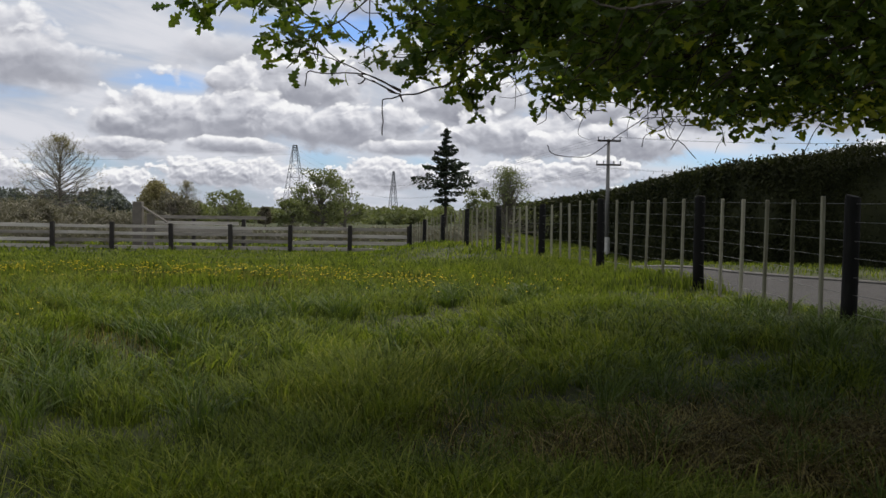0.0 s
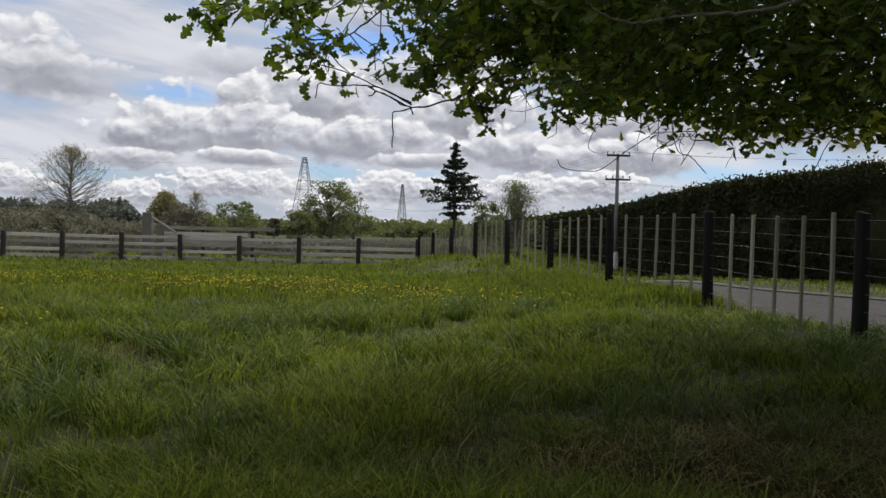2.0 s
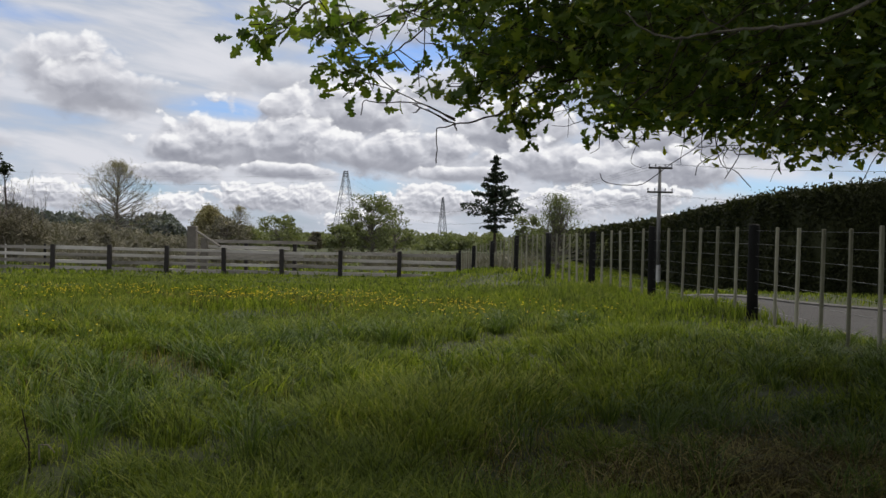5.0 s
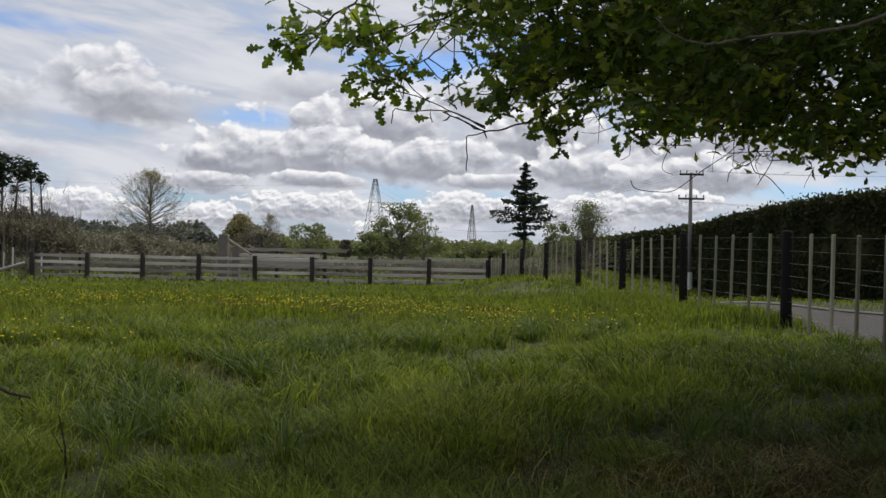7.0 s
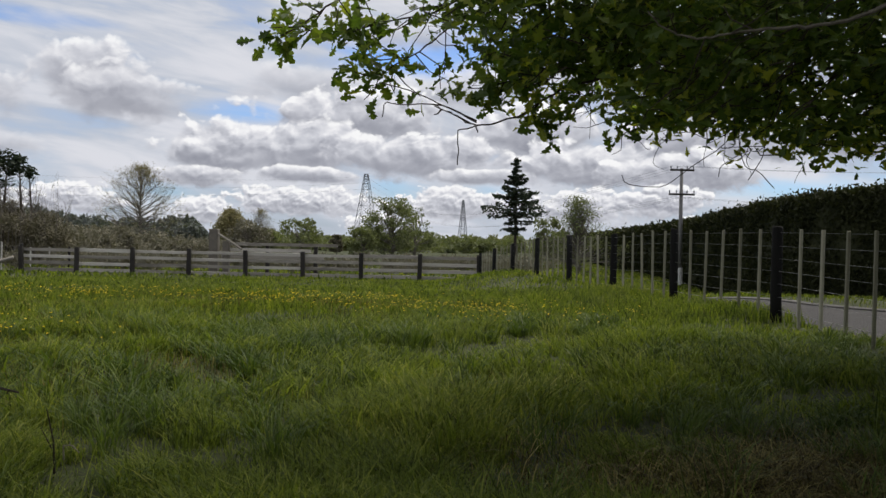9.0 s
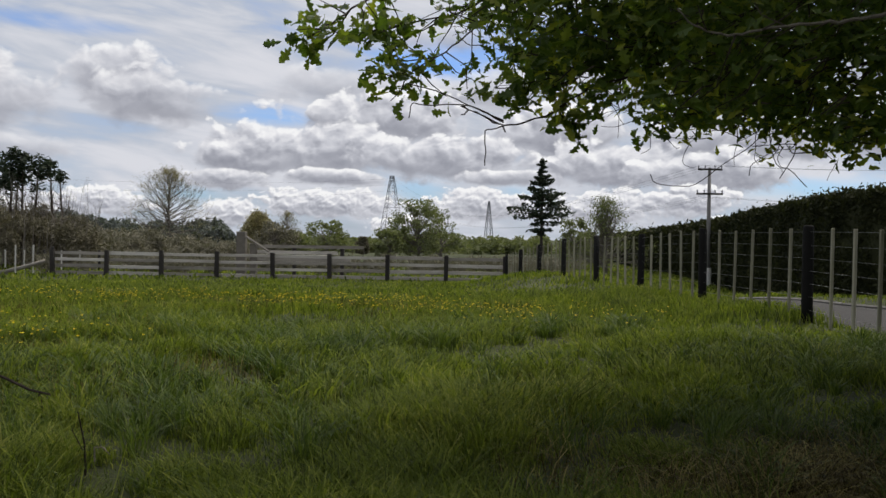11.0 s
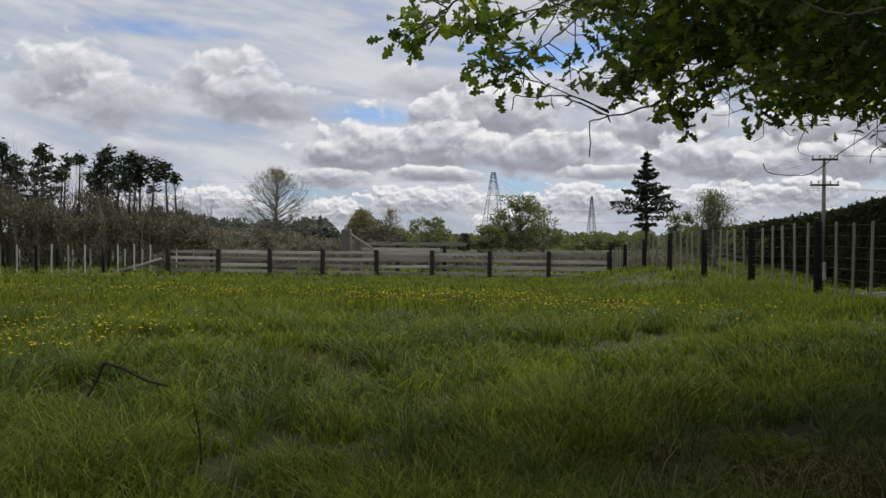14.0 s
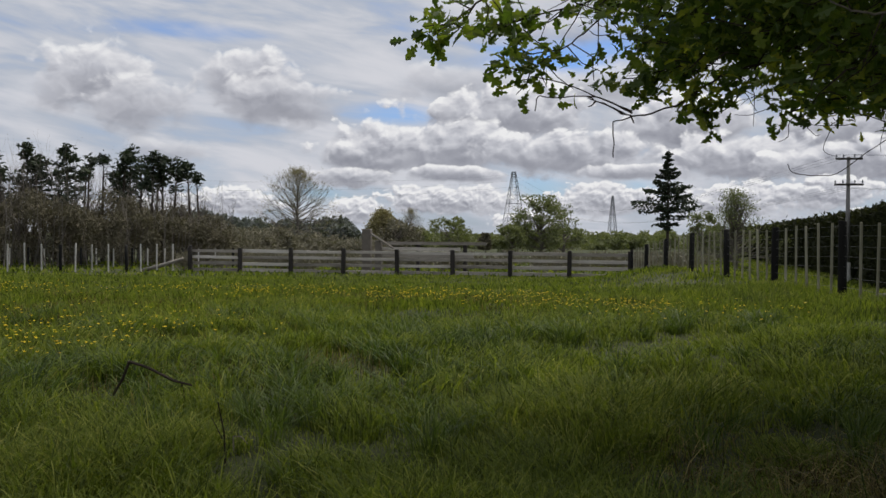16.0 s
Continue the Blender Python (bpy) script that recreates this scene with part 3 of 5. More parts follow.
# ---- power pole, pylons and lines ----
def utility_pole():
    d = 45.0
    foot = polar(10.27, 0, d)
    z0 = gz(foot.x, foot.y) - 0.02
    base = thing("utility_pole", "grey concrete power pole with two crossarms and white-painted foot", "utility pole", (foot.x, foot.y, z0))
    h = EYE + d * math.tan(radians(4.5)) - z0
    b = Buf()
    b.tube([(0, 0, 0.9), (0, 0, h * 0.5), (0, 0, h)], [0.118, 0.10, 0.075], 10)
    part("shaft", b, M_CONCRETE, base, smooth=True)
    b = Buf()
    b.tube([(0, 0, -0.2), (0, 0, 0.94), (0, 0, 0.95)], [0.165, 0.155, 0.15], 10)
    part("foot", b, M_WHITE, base, "white-painted foot")
    for z, w in ((h - 0.1, 1.15), (EYE + d * math.tan(radians(2.9)) - z0, 1.25)):
        b = Buf()
        b.box((0, -0.14, z), (w, 0.09, 0.09), 0.1, 0.01)
        arm = part("crossarm", b, M_DARKPOST, base)
        for k in (-0.46, -0.2, 0.2, 0.46):
            b = Buf()
            b.tube([(k * w, -0.14, z + 0.04), (k * w, -0.14, z + 0.10), (k * w, -0.14, z + 0.16), (k * w, -0.14, z + 0.2)], [0.015, 0.03, 0.032, 0.015], 8)
            part("insulator", b, M_STEEL, arm)
    return base, h


pole, pole_height = utility_pole()


def cable(name, a, b_, sag, radius, label, material=M_STEEL):
    a, b_ = Vector(a), Vector(b_)
    b = Buf()
    b.tube([a.lerp(b_, k / 14) - a - Vector((0, 0, sag * 4 * (k / 14) * (1 - k / 14))) for k in range(15)], radius, 4)
    ob = part(name, b, material)
    ob.location = a
    return tagged(ob, label, "cable", "overhead cables")


px, py, pz = pole.location
for k in (-0.45, 0.0, 0.45):
    for h in (pole_height + 0.1, pole_height - 1.4):
        cable("power_cable", (px + k, py - 0.14, pz + h), (px + k - 26, py + 130, pz + h + 1.5), 1.6, 0.006, "thin grey power cable strung from the pole")
        cable("power_cable", (px + k, py - 0.14, pz + h), (px + k + 24, py - 14, pz + h + 0.2), 0.7, 0.004, "thin grey power cable strung from the pole")


def pylon(az, el_top, d, half_deg, label):
    top = polar(az, el_top, d)
    z0 = -1.05
    h = top.z - z0
    base = thing("pylon", label, "pylon", (top.x, top.y, z0), "pylons", 25)
    w0 = d * math.tan(radians(half_deg))
    w1 = w0 * 0.15
    r = 0.0011 * d * 0.28

    def corner(k, f):
        w = w0 + (w1 - w0) * f
        sx, sy = ((-1, -1), (1, -1), (1, 1), (-1, 1))[k]
        return (sx * w, sy * w, h * f)

    for k in range(4):
        b = Buf()
        b.tube([corner(k, 0), corner(k, 0.5), corner(k, 0.93), corner(k, 1.0)], r, 4)
        part("leg", b, M_STEEL, base)
    levels = [0, 0.2, 0.38, 0.53, 0.66, 0.77, 0.86, 0.93, 1.0]
    for i, (f, f2) in enumerate(zip(levels, levels[1:])):
        b = Buf()
        for k in range(4):
            j = (k + 1) % 4
            b.tube([corner(k, f), corner(j, f2)], r * 0.5, 4)
            b.tube([corner(j, f), corner(k, f2)], r * 0.5, 4)
            b.tube([corner(k, f2), corner(j, f2)], r * 0.6, 4)
        part("bracing", b, M_STEEL, base)
    for f in (0.93, 0.97, 1.0):
        b = Buf()
        b.box((0, 0, h * f), (w1 * 2.3, w1 * 2.3, h * 0.012), 0, 0.02)
        part("crossarm", b, M_STEEL, base)
    return base


pylon(-9.3, 3.85, 330.0, 0.70, "tall lattice steel power pylon behind the trees")
pylon(-3.15, 2.35, 520.0, 0.25, "distant lattice steel power pylon")
p1, p2 = polar(-9.3, 3.7, 330.0), polar(-3.15, 2.25, 520.0)
far_left = polar(-60, 5.2, 330.0)
for k in range(3):
    cable("high_voltage_cable", (p1.x, p1.y, p1.z - 2.2 * k), (p2.x, p2.y, p2.z - 2.2 * k), 6, 0.02, "high-voltage cable between the pylons")
    cable("high_voltage_cable", (far_left.x, far_left.y, far_left.z - 4.0 * k), (p1.x, p1.y, p1.z - 2.2 * k), 9, 0.02, "high-voltage cable between the pylons")


# ---- trees ----
def grow(b, rng, start, direction, length, radius, depth, tips, spread=0.6, up=0.15, fork=3, sides=5, shrink=0.68, bend=0.22):
    """A limb that bends and forks; the ends of its twigs are gathered in tips."""
    p, d = Vector(start), Vector(direction).normalized()
    pts, rad = [p.copy()], [radius]
    steps = 4
    for i in range(steps):
        d = (d + Vector(rng.normal(size=3)) * bend + Vector((0, 0, up))).normalized()
        p = p + d * (length / steps)
        pts.append(p.copy())
        rad.append(radius * (1 - 0.5 * (i + 1) / steps))
    b.tube(pts, rad, max(3, sides), cap=False)
    if depth == 0:
        tips.extend(pts[2:])
        return
    for k in range(fork):
        i = rng.integers(2, steps + 1) if k else steps
        out = (d + Vector(rng.normal(size=3)) * spread).normalized()
        grow(b, rng, pts[i], out, length * shrink * rng.uniform(0.8, 1.15), rad[i] * 0.75, depth - 1, tips, spread, up, fork, sides - 1, shrink, bend)


def scatter(tips, rng, per, radius):
    t = np.array([tuple(v) for v in tips])
    return (np.repeat(t, per, 0) + rng.normal(size=(len(t) * per, 3)) * radius)


def bare_tree(az, el_top, d, width_deg, seed, label, leaf=M_BUD, per=2, leaf_size=0.07, low=0.22):
    """A spreading tree in bud: one straight leader with many fine limbs."""
    rng = np.random.default_rng(seed)
    top = polar(az, el_top, d)
    z0 = gz(top.x, top.y) - 0.05
    h = top.z - z0
    base = thing("tree", label, "tree", (top.x, top.y, z0), "trees")
    half = d * math.tan(radians(width_deg)) / 2
    b = Buf()
    b.tube([(0, 0, -0.3), (0.02, 0, h * 0.3), (-0.03, 0, h * 0.6), (0, 0, h * 0.95)], [h * 0.020, h * 0.016, h * 0.009, h * 0.003], 8)
    part("trunk", b, M_GREYBARK, base)
    tips, b = [], Buf()
    limbs = 120
    for k in range(limbs):
        f = low + (0.97 - low) * k / limbs
        u = (f - low) / (1 - low)
        reach = half * (0.72 + 0.9 * u * (1 - u) - 0.58 * u * u) * rng.uniform(0.75, 1.15) * (1.15 - 0.55 * u)
        a = k * 2.4 + rng.uniform(-0.4, 0.4)
        rise = 0.05 + 1.25 * u ** 0.9
        grow(b, rng, (0, 0, h * f), (math.cos(a), math.sin(a), rise), reach * 0.68, h * 0.0075 * (1.25 - f), 2, tips, 0.40, 0.03, 3, 4, 0.62, 0.11)
    part("branchwork", b, M_GREYBARK, base)
    b = Buf()
    b.quads(scatter(tips, rng, per, leaf_size * 2.2), leaf_size, rng)
    part("foliage", b, leaf, base, "thin veil of fresh yellow-green buds")
    return base


bare_tree(-22.9, 3.75, 95.0, 5.2, 11, "bare spreading tree just coming into yellow bud", per=4, leaf_size=0.045)
bare_tree(-15.8, 1.45, 110.0, 2.2, 12, "small grey leafless tree in the far hedgerow", per=1, leaf_size=0.05)
bare_tree(-17.6, 1.15, 112.0, 2.0, 13, "pale spring tree coming into leaf in the hedgerow", per=4, leaf_size=0.13)


def leafy_tree(az, el_top, d, width_deg, seed, label, leaf=M_SPRING, count=900, size=0.24, low=0.12, clumps=70, pointed=False):
    """A broad tree: trunk, limbs and a loose crown of leaf clumps with gaps."""
    rng = np.random.default_rng(seed)
    top = polar(az, el_top, d)
    z0 = gz(top.x, top.y) - 0.05
    h = top.z - z0
    base = thing("tree", label, "tree", (top.x, top.y, z0), "trees")
    half = d * math.tan(radians(width_deg)) / 2
    b, tips = Buf(), []
    b.tube([(0, 0, -0.3), (0.05, 0, h * 0.2), (0, 0.05, h * 0.45)], [h * 0.035, h * 0.026, h * 0.016], 8)
    part("trunk", b, M_GREYBARK, base)
    b, cloud = Buf(), []
    for k in range(clumps):
        a, f = rng.uniform(0, 2 * math.pi), low + (1 - low) * rng.random() ** 0.8
        wide = half * math.sqrt(max(0.05, 1 - ((f - 0.5) / 0.55) ** 2)) * rng.uniform(0.45, 1.0)
        if pointed:
            wide = half * (1.9 - 1.78 * f) * rng.uniform(0.2, 1.0)
        c = Vector((math.cos(a) * wide, math.sin(a) * wide, h * f * rng.uniform(0.88, 1.02)))
        s = Vector((0, 0, h * min(0.45, f * 0.6)))
        mid = s.lerp(c, 0.55) + Vector(rng.normal(size=3)) * half * 0.08
        b.tube([s, mid, c], [h * 0.009, h * 0.006, h * 0.002], 4, cap=False)
        m = int(count * rng.uniform(0.1, 1.5) / clumps * 4.6)
        r = half * rng.uniform(0.10, 0.36)
        q = rng.normal(size=(m, 3))
        q = q / np.linalg.norm(q, axis=1, keepdims=True) * (rng.random((m, 1)) ** 0.45) * r * np.array([1.15, 1.15, 0.8])
        keep = q[:, 2] + c.z < h
        cloud.append((q + np.array(c))[keep])
    part("branchwork", b, M_GREYBARK, base)
    b = Buf()
    b.quads(np.concatenate(cloud), size, rng)
    part("crown", b, leaf, base)
    return base


leafy_tree(-7.6, 2.45, 75.0, 3.6, 21, "broad fresh green tree beside the pylon", count=1800, size=0.11)
leafy_tree(-6.2, 1.9, 78.0, 2.6, 22, "slender half-leafed green tree", count=300, size=0.10, clumps=50)
leafy_tree(4.1, 2.75, 60.0, 5.0, 23, "loose willowy green tree above the fence", count=1700, size=0.065, clumps=150, pointed=True)
leafy_tree(2.2, 1.5, 66.0, 2.2, 24, "small green tree by the conifer", count=700, size=0.11)
leafy_tree(-13.4, 1.05, 90.0, 3.1, 25, "rounded spring-green shrub tree in the hedgerow", count=800, size=0.14, clumps=60)
leafy_tree(-16.6, 0.85, 92.0, 2.6, 26, "olive green hedgerow bush", leaf=M_SCRUB, count=1000, size=0.15)
leafy_tree(-11.1, 0.0, 95.0, 1.0, 27, "small dark round bush", leaf=M_BRUSH, count=500, size=0.16, clumps=40)
leafy_tree(-9.4, 0.6, 70.0, 2.0, 28, "green bush under the pylon", count=600, size=0.12)


def conifer(az, el_top, d, width_deg, seed, label):
    """A ragged conifer: whorls of level limbs with needle sprays and gaps between."""
    rng = np.random.default_rng(seed)
    top = polar(az, el_top, d)
    z0 = gz(top.x, top.y) - 0.05
    h = top.z - z0
    half = d * math.tan(radians(width_deg)) / 2
    base = thing("conifer", label, "tree", (top.x, top.y, z0), "trees")
    b = Buf()
    b.tube([(0, 0, -0.3), (0.05, 0, h * 0.4), (0, 0, h)], [h * 0.017, h * 0.012, h * 0.002], 8)
    part("trunk", b, M_BARK, base)
    limbs, cloud = Buf(), []
    f = 0.24
    while f < 0.985:
        reach0 = half * min(1.0, 1.7 * (1 - f) ** 1.1 + 0.02) * rng.uniform(0.6, 1.1)
        if f < 0.40:
            reach0 *= rng.uniform(0.2, 0.6)
        turn = rng.uniform(0, 6.28)
        for k in range(5):
            if rng.random() < 0.15:
                continue
            a = turn + k * 6.28 / 5 + rng.uniform(-0.5, 0.5)
            reach = reach0 * rng.choice([0.5, 0.7, 0.9, 1.05, 1.2])
            p0 = Vector((0, 0, h * min(0.97, f + rng.uniform(-0.022, 0.022))))
            p1 = p0 + Vector((math.cos(a) * reach * 0.6, math.sin(a) * reach * 0.6, -reach * rng.uniform(-0.02, 0.10)))
            p2 = p0 + Vector((math.cos(a) * reach, math.sin(a) * reach, reach * rng.uniform(-0.02, 0.24)))
            limbs.tube([p0, p1, p2], [h * 0.004, h * 0.0028, h * 0.001], 4, cap=False)
            m = int(22 + 60 * reach / half)
            t = rng.uniform(0.18, 1.0, m) ** 0.8
            base_line = np.array([tuple(p0.lerp(p1, min(1, q / 0.6)) if q < 0.6 else p1.lerp(p2, (q - 0.6) / 0.4)) for q in t])
            spread_ = 0.22 * reach * (0.35 + 0.65 * np.sin(np.pi * np.clip(t, 0, 1)))[:, None]
            cloud.append(base_line + rng.normal(size=(m, 3)) * spread_ * np.array([0.8, 0.8, 0.16]))
        f += rng.uniform(0.022, 0.042)
    part("branchwork", limbs, M_BARK, base)
    b = Buf()
    b.quads(np.concatenate(cloud), h * 0.017, rng, aspect=2.6, squash=0.5)
    part("foliage", b, M_PINE, base)
    return base


conifer(0.15, 5.15, 110.0, 4.0, 31, "tall dark ragged conifer with level limbs")


# ---- pine wood at the paddock's corner ----
def wood_pine(az, el_top, d, seed, full, label):
    """A tall thin pine with a bare stem, dead side twigs and a tuft of needles at the top."""
    rng = np.random.default_rng(seed)
    top = polar(az, el_top, d)
    z0 = gz(top.x, top.y) - 0.05
    h = top.z - z0
    base = thing("pine", label, "tree", (top.x, top.y, z0), "pine wood")
    b = Buf()
    lean = rng.uniform(-0.4, 0.4)
    b.tube([(0, 0, -0.3), (lean * 0.4, 0, h * 0.5), (lean, 0, h)], [0.10, 0.075, 0.015], 7)
    part("trunk", b, M_BARK, base)
    twigs, cloud, tips = Buf(), [], []
    for k in range(46):
        f = 0.12 + 0.87 * k / 46
        a = rng.uniform(0, 6.28)
        green = f > 1 - full
        reach = rng.uniform(0.4, 1.0) * (min(1.2, 1.9 * (1.10 - f)) if green else 0.85 * (1.25 - f * 0.8))
        grow(twigs, rng, (lean * f, 0, h * f), (math.cos(a), math.sin(a), rng.uniform(-0.1, 0.7) if green else 0.75), reach, 0.02, 1, tips, 0.5, 0.1, 3, 4, 0.6, 0.2)
        if green:
            t = np.array([tuple(v) for v in tips])
            cloud.append(np.repeat(t, 3, 0) + rng.normal(size=(len(t) * 3, 3)) * np.array([0.16, 0.16, 0.11]))
        tips.clear()
    part("branchwork", twigs, M_BARK, base)
    b = Buf()
    if cloud:
        b.quads(np.concatenate(cloud), 0.12, rng, aspect=3.2, squash=0.5)
    part("foliage", b, M_PINE, base)
    return base


rng = np.random.default_rng(77)
WOOD = [(-40.5, 4.9, 0.55), (-38.9, 4.9, 0.6), (-37.6, 4.2, 0.25), (-36.2, 5.0, 0.6), (-35.1, 4.3, 0.1), (-34.4, 4.5, 0.12), (-33.4, 4.7, 0.5), (-32.7, 4.9, 0.5),
        (-31.8, 4.7, 0.4), (-31.0, 4.5, 0.35), (-30.2, 4.3, 0.22), (-29.3, 4.2, 0.15), (-28.7, 3.5, 0.1), (-41.5, 4.6, 0.5), (-43.0, 4.9, 0.5), (-45, 4.7, 0.5),
        (-39.6, 3.6, 0.08), (-38.2, 3.9, 0.1), (-36.9, 3.4, 0.08), (-35.6, 3.7, 0.15), (-34.0, 3.4, 0.08), (-32.2, 3.8, 0.1), (-31.4, 3.3, 0.08)]
for i, (az, el, full) in enumerate(WOOD):
    wood_pine(az + 0.1 * rng.normal(), el, 58 + rng.uniform(-4, 4), 100 + i, full, "tall thin pine with a tufted dark crown" if full > 0.3 else "gaunt half-dead pine with bare grey limbs")


def thicket(az0, az1, d0, d1, tops, seed, name, label, leaf, count, size, twig_count=0, aspect=1.7, squash=1.0):
    """Uncountable brush along a stretch of the paddock's edge, with an uneven top. tops: azimuth and elevation of the skyline."""
    r = np.random.default_rng(seed)
    base = thing(name, label, "shrubs")
    base["kind"] = "stuff"
    clumps = max(20, int(count / 260))
    cloud = []
    twigs = Buf()
    for k in range(clumps):
        az, d = r.uniform(az0, az1), r.uniform(d0, d1)
        el = np.interp(az, [t[0] for t in tops], [t[1] for t in tops])
        p = polar(az, float(el) - 0.1, d)
        z0 = gz(p.x, p.y)
        h = max(0.6, (p.z - z0) * (r.random() ** 0.55) * r.uniform(0.85, 1.08))
        rad = max(0.5, 0.013 * d * r.uniform(0.5, 1.2))
        m = 260
        q = r.normal(size=(m, 3))
        q = q / np.linalg.norm(q, axis=1, keepdims=True) * (r.random((m, 1)) ** 0.5) * rad
        q += np.array([p.x, p.y, z0 + h - rad * 0.5])
        q[:, 2] = np.maximum(q[:, 2], z0 + 0.05)
        cloud.append(q)
    for k in range(twig_count):
        az, d = r.uniform(az0, az1), r.uniform(d0, d1)
        el = np.interp(az, [t[0] for t in tops], [t[1] for t in tops])
        p = polar(az, float(el) + r.uniform(-0.2, 1.3), d)
        z0 = gz(p.x, p.y)
        grow(twigs, r, (p.x, p.y, z0 - 0.1), (r.normal() * 0.1, r.normal() * 0.1, 1), (p.z - z0) * r.uniform(0.5, 0.8), 0.035, 2, [], 0.4, 0.25, 3, 4, 0.55, 0.12)
    b = Buf()
    b.quads(np.concatenate(cloud), size, r, aspect=aspect, squash=squash)
    part("leaves", b, leaf, base)
    if twig_count:
        part("twigs", twigs, M_GREYBARK, base)
    return base


thicket(-46, -27.0, 50, 64, [(-46, 2.6), (-40, 2.1), (-38, 2.7), (-36, 1.9), (-34, 2.4), (-32.5, 1.7), (-31, 2.0), (-29.5, 1.2), (-28.5, 1.1), (-27, 0.3)], 201, "undergrowth", "dense brown-green scrub and saplings under the pines", M_BRUSH, 90000, 0.055, 300, 4.5, 1.2)
thicket(-29, -17.5, 60, 90, [(-29, 0.9), (-27, 0.35), (-24, 0.2), (-21, -0.3), (-19, -0.5), (-17.5, -0.6)], 202, "far_scrub", "olive brown scrub on the rise behind the rails", M_SCRUB, 70000, 0.085, 0, 3.5, 1.2)
thicket(-30, -17, 130, 170, [(-30, 1.2), (-27.5, 1.25), (-26.2, 1.0), (-25, 0.8), (-22.5, 0.7), (-20, 0.8), (-18.5, 0.3), (-17, 0.1)], 203, "far_woods", "dark blue-green conifers on the far rise, tinted for haze", M_FARWOOD, 46000, 0.38)
thicket(-18, 9, 120, 150, [(-18, 0.3), (-15, 0.2), (-12, -0.1), (-9, 0.1), (-6, 0.4), (-2, 0.0), (3, 0.5), (6, 0.6), (9, 0.4)], 204, "far_hedgerow", "low green hedgerow along the far fields", M_SPRING, 34000, 0.32)
thicket(-30, 3, 44, 58, [(-30, -1.2), (-18, -1.3), (-12, -1.4), (-8, -1.2), (-4, -1.3), (3, -1.1)], 205, "rank_growth", "rank weeds and low bushes behind the rails", M_SCRUB, 26000, 0.06, 0, 5.0, 2.2)


# ---- the oak whose outer boughs hang over the paddock ----
def leaf_outline(curl, seed, plain=False):
    """One lobed oak leaf along +y: midrib and two wavy margins, folded a little along the rib."""
    r = np.random.default_rng(seed)
    prof = [(0.0, 0.012), (0.14, 0.09), (0.24, 0.10), (0.31, 0.06), (0.41, 0.20), (0.48, 0.21), (0.55, 0.11), (0.65, 0.29), (0.73, 0.28), (0.80, 0.15), (0.90, 0.18), (1.0, 0.03)]
    if plain:
        prof = [(0.0, 0.012), (0.20, 0.10), (0.30, 0.07), (0.45, 0.22), (0.55, 0.13), (0.70, 0.29), (0.80, 0.17), (1.0, 0.05)]
    if plain == 2:
        prof = [(0.0, 0.03), (0.42, 0.22), (0.55, 0.15), (0.75, 0.28), (1.0, 0.06)]
    verts, faces = [], []
    for t, w in prof:
        drop = -curl * t * t
        w1, w2 = w * r.uniform(0.85, 1.15), w * r.uniform(0.85, 1.15)
        verts += [(-w1, t + r.uniform(-0.03, 0.03), drop + w1 * 0.35), (0, t, drop), (w2, t + r.uniform(-0.03, 0.03), drop + w2 * 0.35)]
    for i in range(len(prof) - 1):
        a = i * 3
        faces += [(a, a + 1, a + 4, a + 3), (a + 1, a + 2, a + 5, a + 4)]
    return np.array(verts), faces


LEAVES = [leaf_outline(c, s) for c, s in ((0.1, 1), (0.3, 2), (0.5, 3), (-0.1, 4))]
DEEP_LEAVES = [leaf_outline(c, s, 2) for c, s in ((0.1, 9), (0.3, 10), (0.5, 11), (-0.1, 12))]
PLAIN_LEAVES = [leaf_outline(c, s, True) for c, s in ((0.1, 5), (0.3, 6), (0.5, 7), (-0.1, 8))]


def leaf_frames(rng, count, droop):
    """Random stances for leaves: outwards, drooping a little."""
    y = rng.normal(size=(count, 3)) * np.array([1, 1, 0.6]) + np.array([-0.25, 0, -droop])
    y /= np.linalg.norm(y, axis=1, keepdims=True)
    z = rng.normal(size=(count, 3)) * 0.8 + np.array([-0.15, -0.55, 0.6])
    x = np.cross(y, z)
    x /= np.linalg.norm(x, axis=1, keepdims=True)
    return np.stack([x, y, np.cross(x, y)], 2)


def add_leaves(b, places, rng, size=0.10, droop=0.35, shapes=LEAVES):
    places = np.asarray(places, float).reshape(-1, 3)
    count = len(places)
    frames, s = leaf_frames(rng, count, droop), size * rng.uniform(0.6, 1.25, count)
    kind = rng.integers(0, len(LEAVES), count)
    for i in range(count):
        v, f = shapes[kind[i]]
        b.add(v @ frames[i].T * s[i] + places[i], f)


def smooth_line(points, n=4):
    """More points along a bent line (Catmull-Rom)."""
    p = [Vector(q) for q in points]
    p = [p[0] * 2 - p[1]] + p + [p[-1] * 2 - p[-2]]
    out = []
    for i in range(1, len(p) - 2):
        for k in range(n):
            t = k / n
            out.append(0.5 * (2 * p[i] + (p[i + 1] - p[i - 1]) * t + (2 * p[i - 1] - 5 * p[i] + 4 * p[i + 1] - p[i + 2]) * t * t + (3 * p[i] - p[i - 1] - 3 * p[i + 1] + p[i + 2]) * t ** 3))
    return out + [p[-2]]


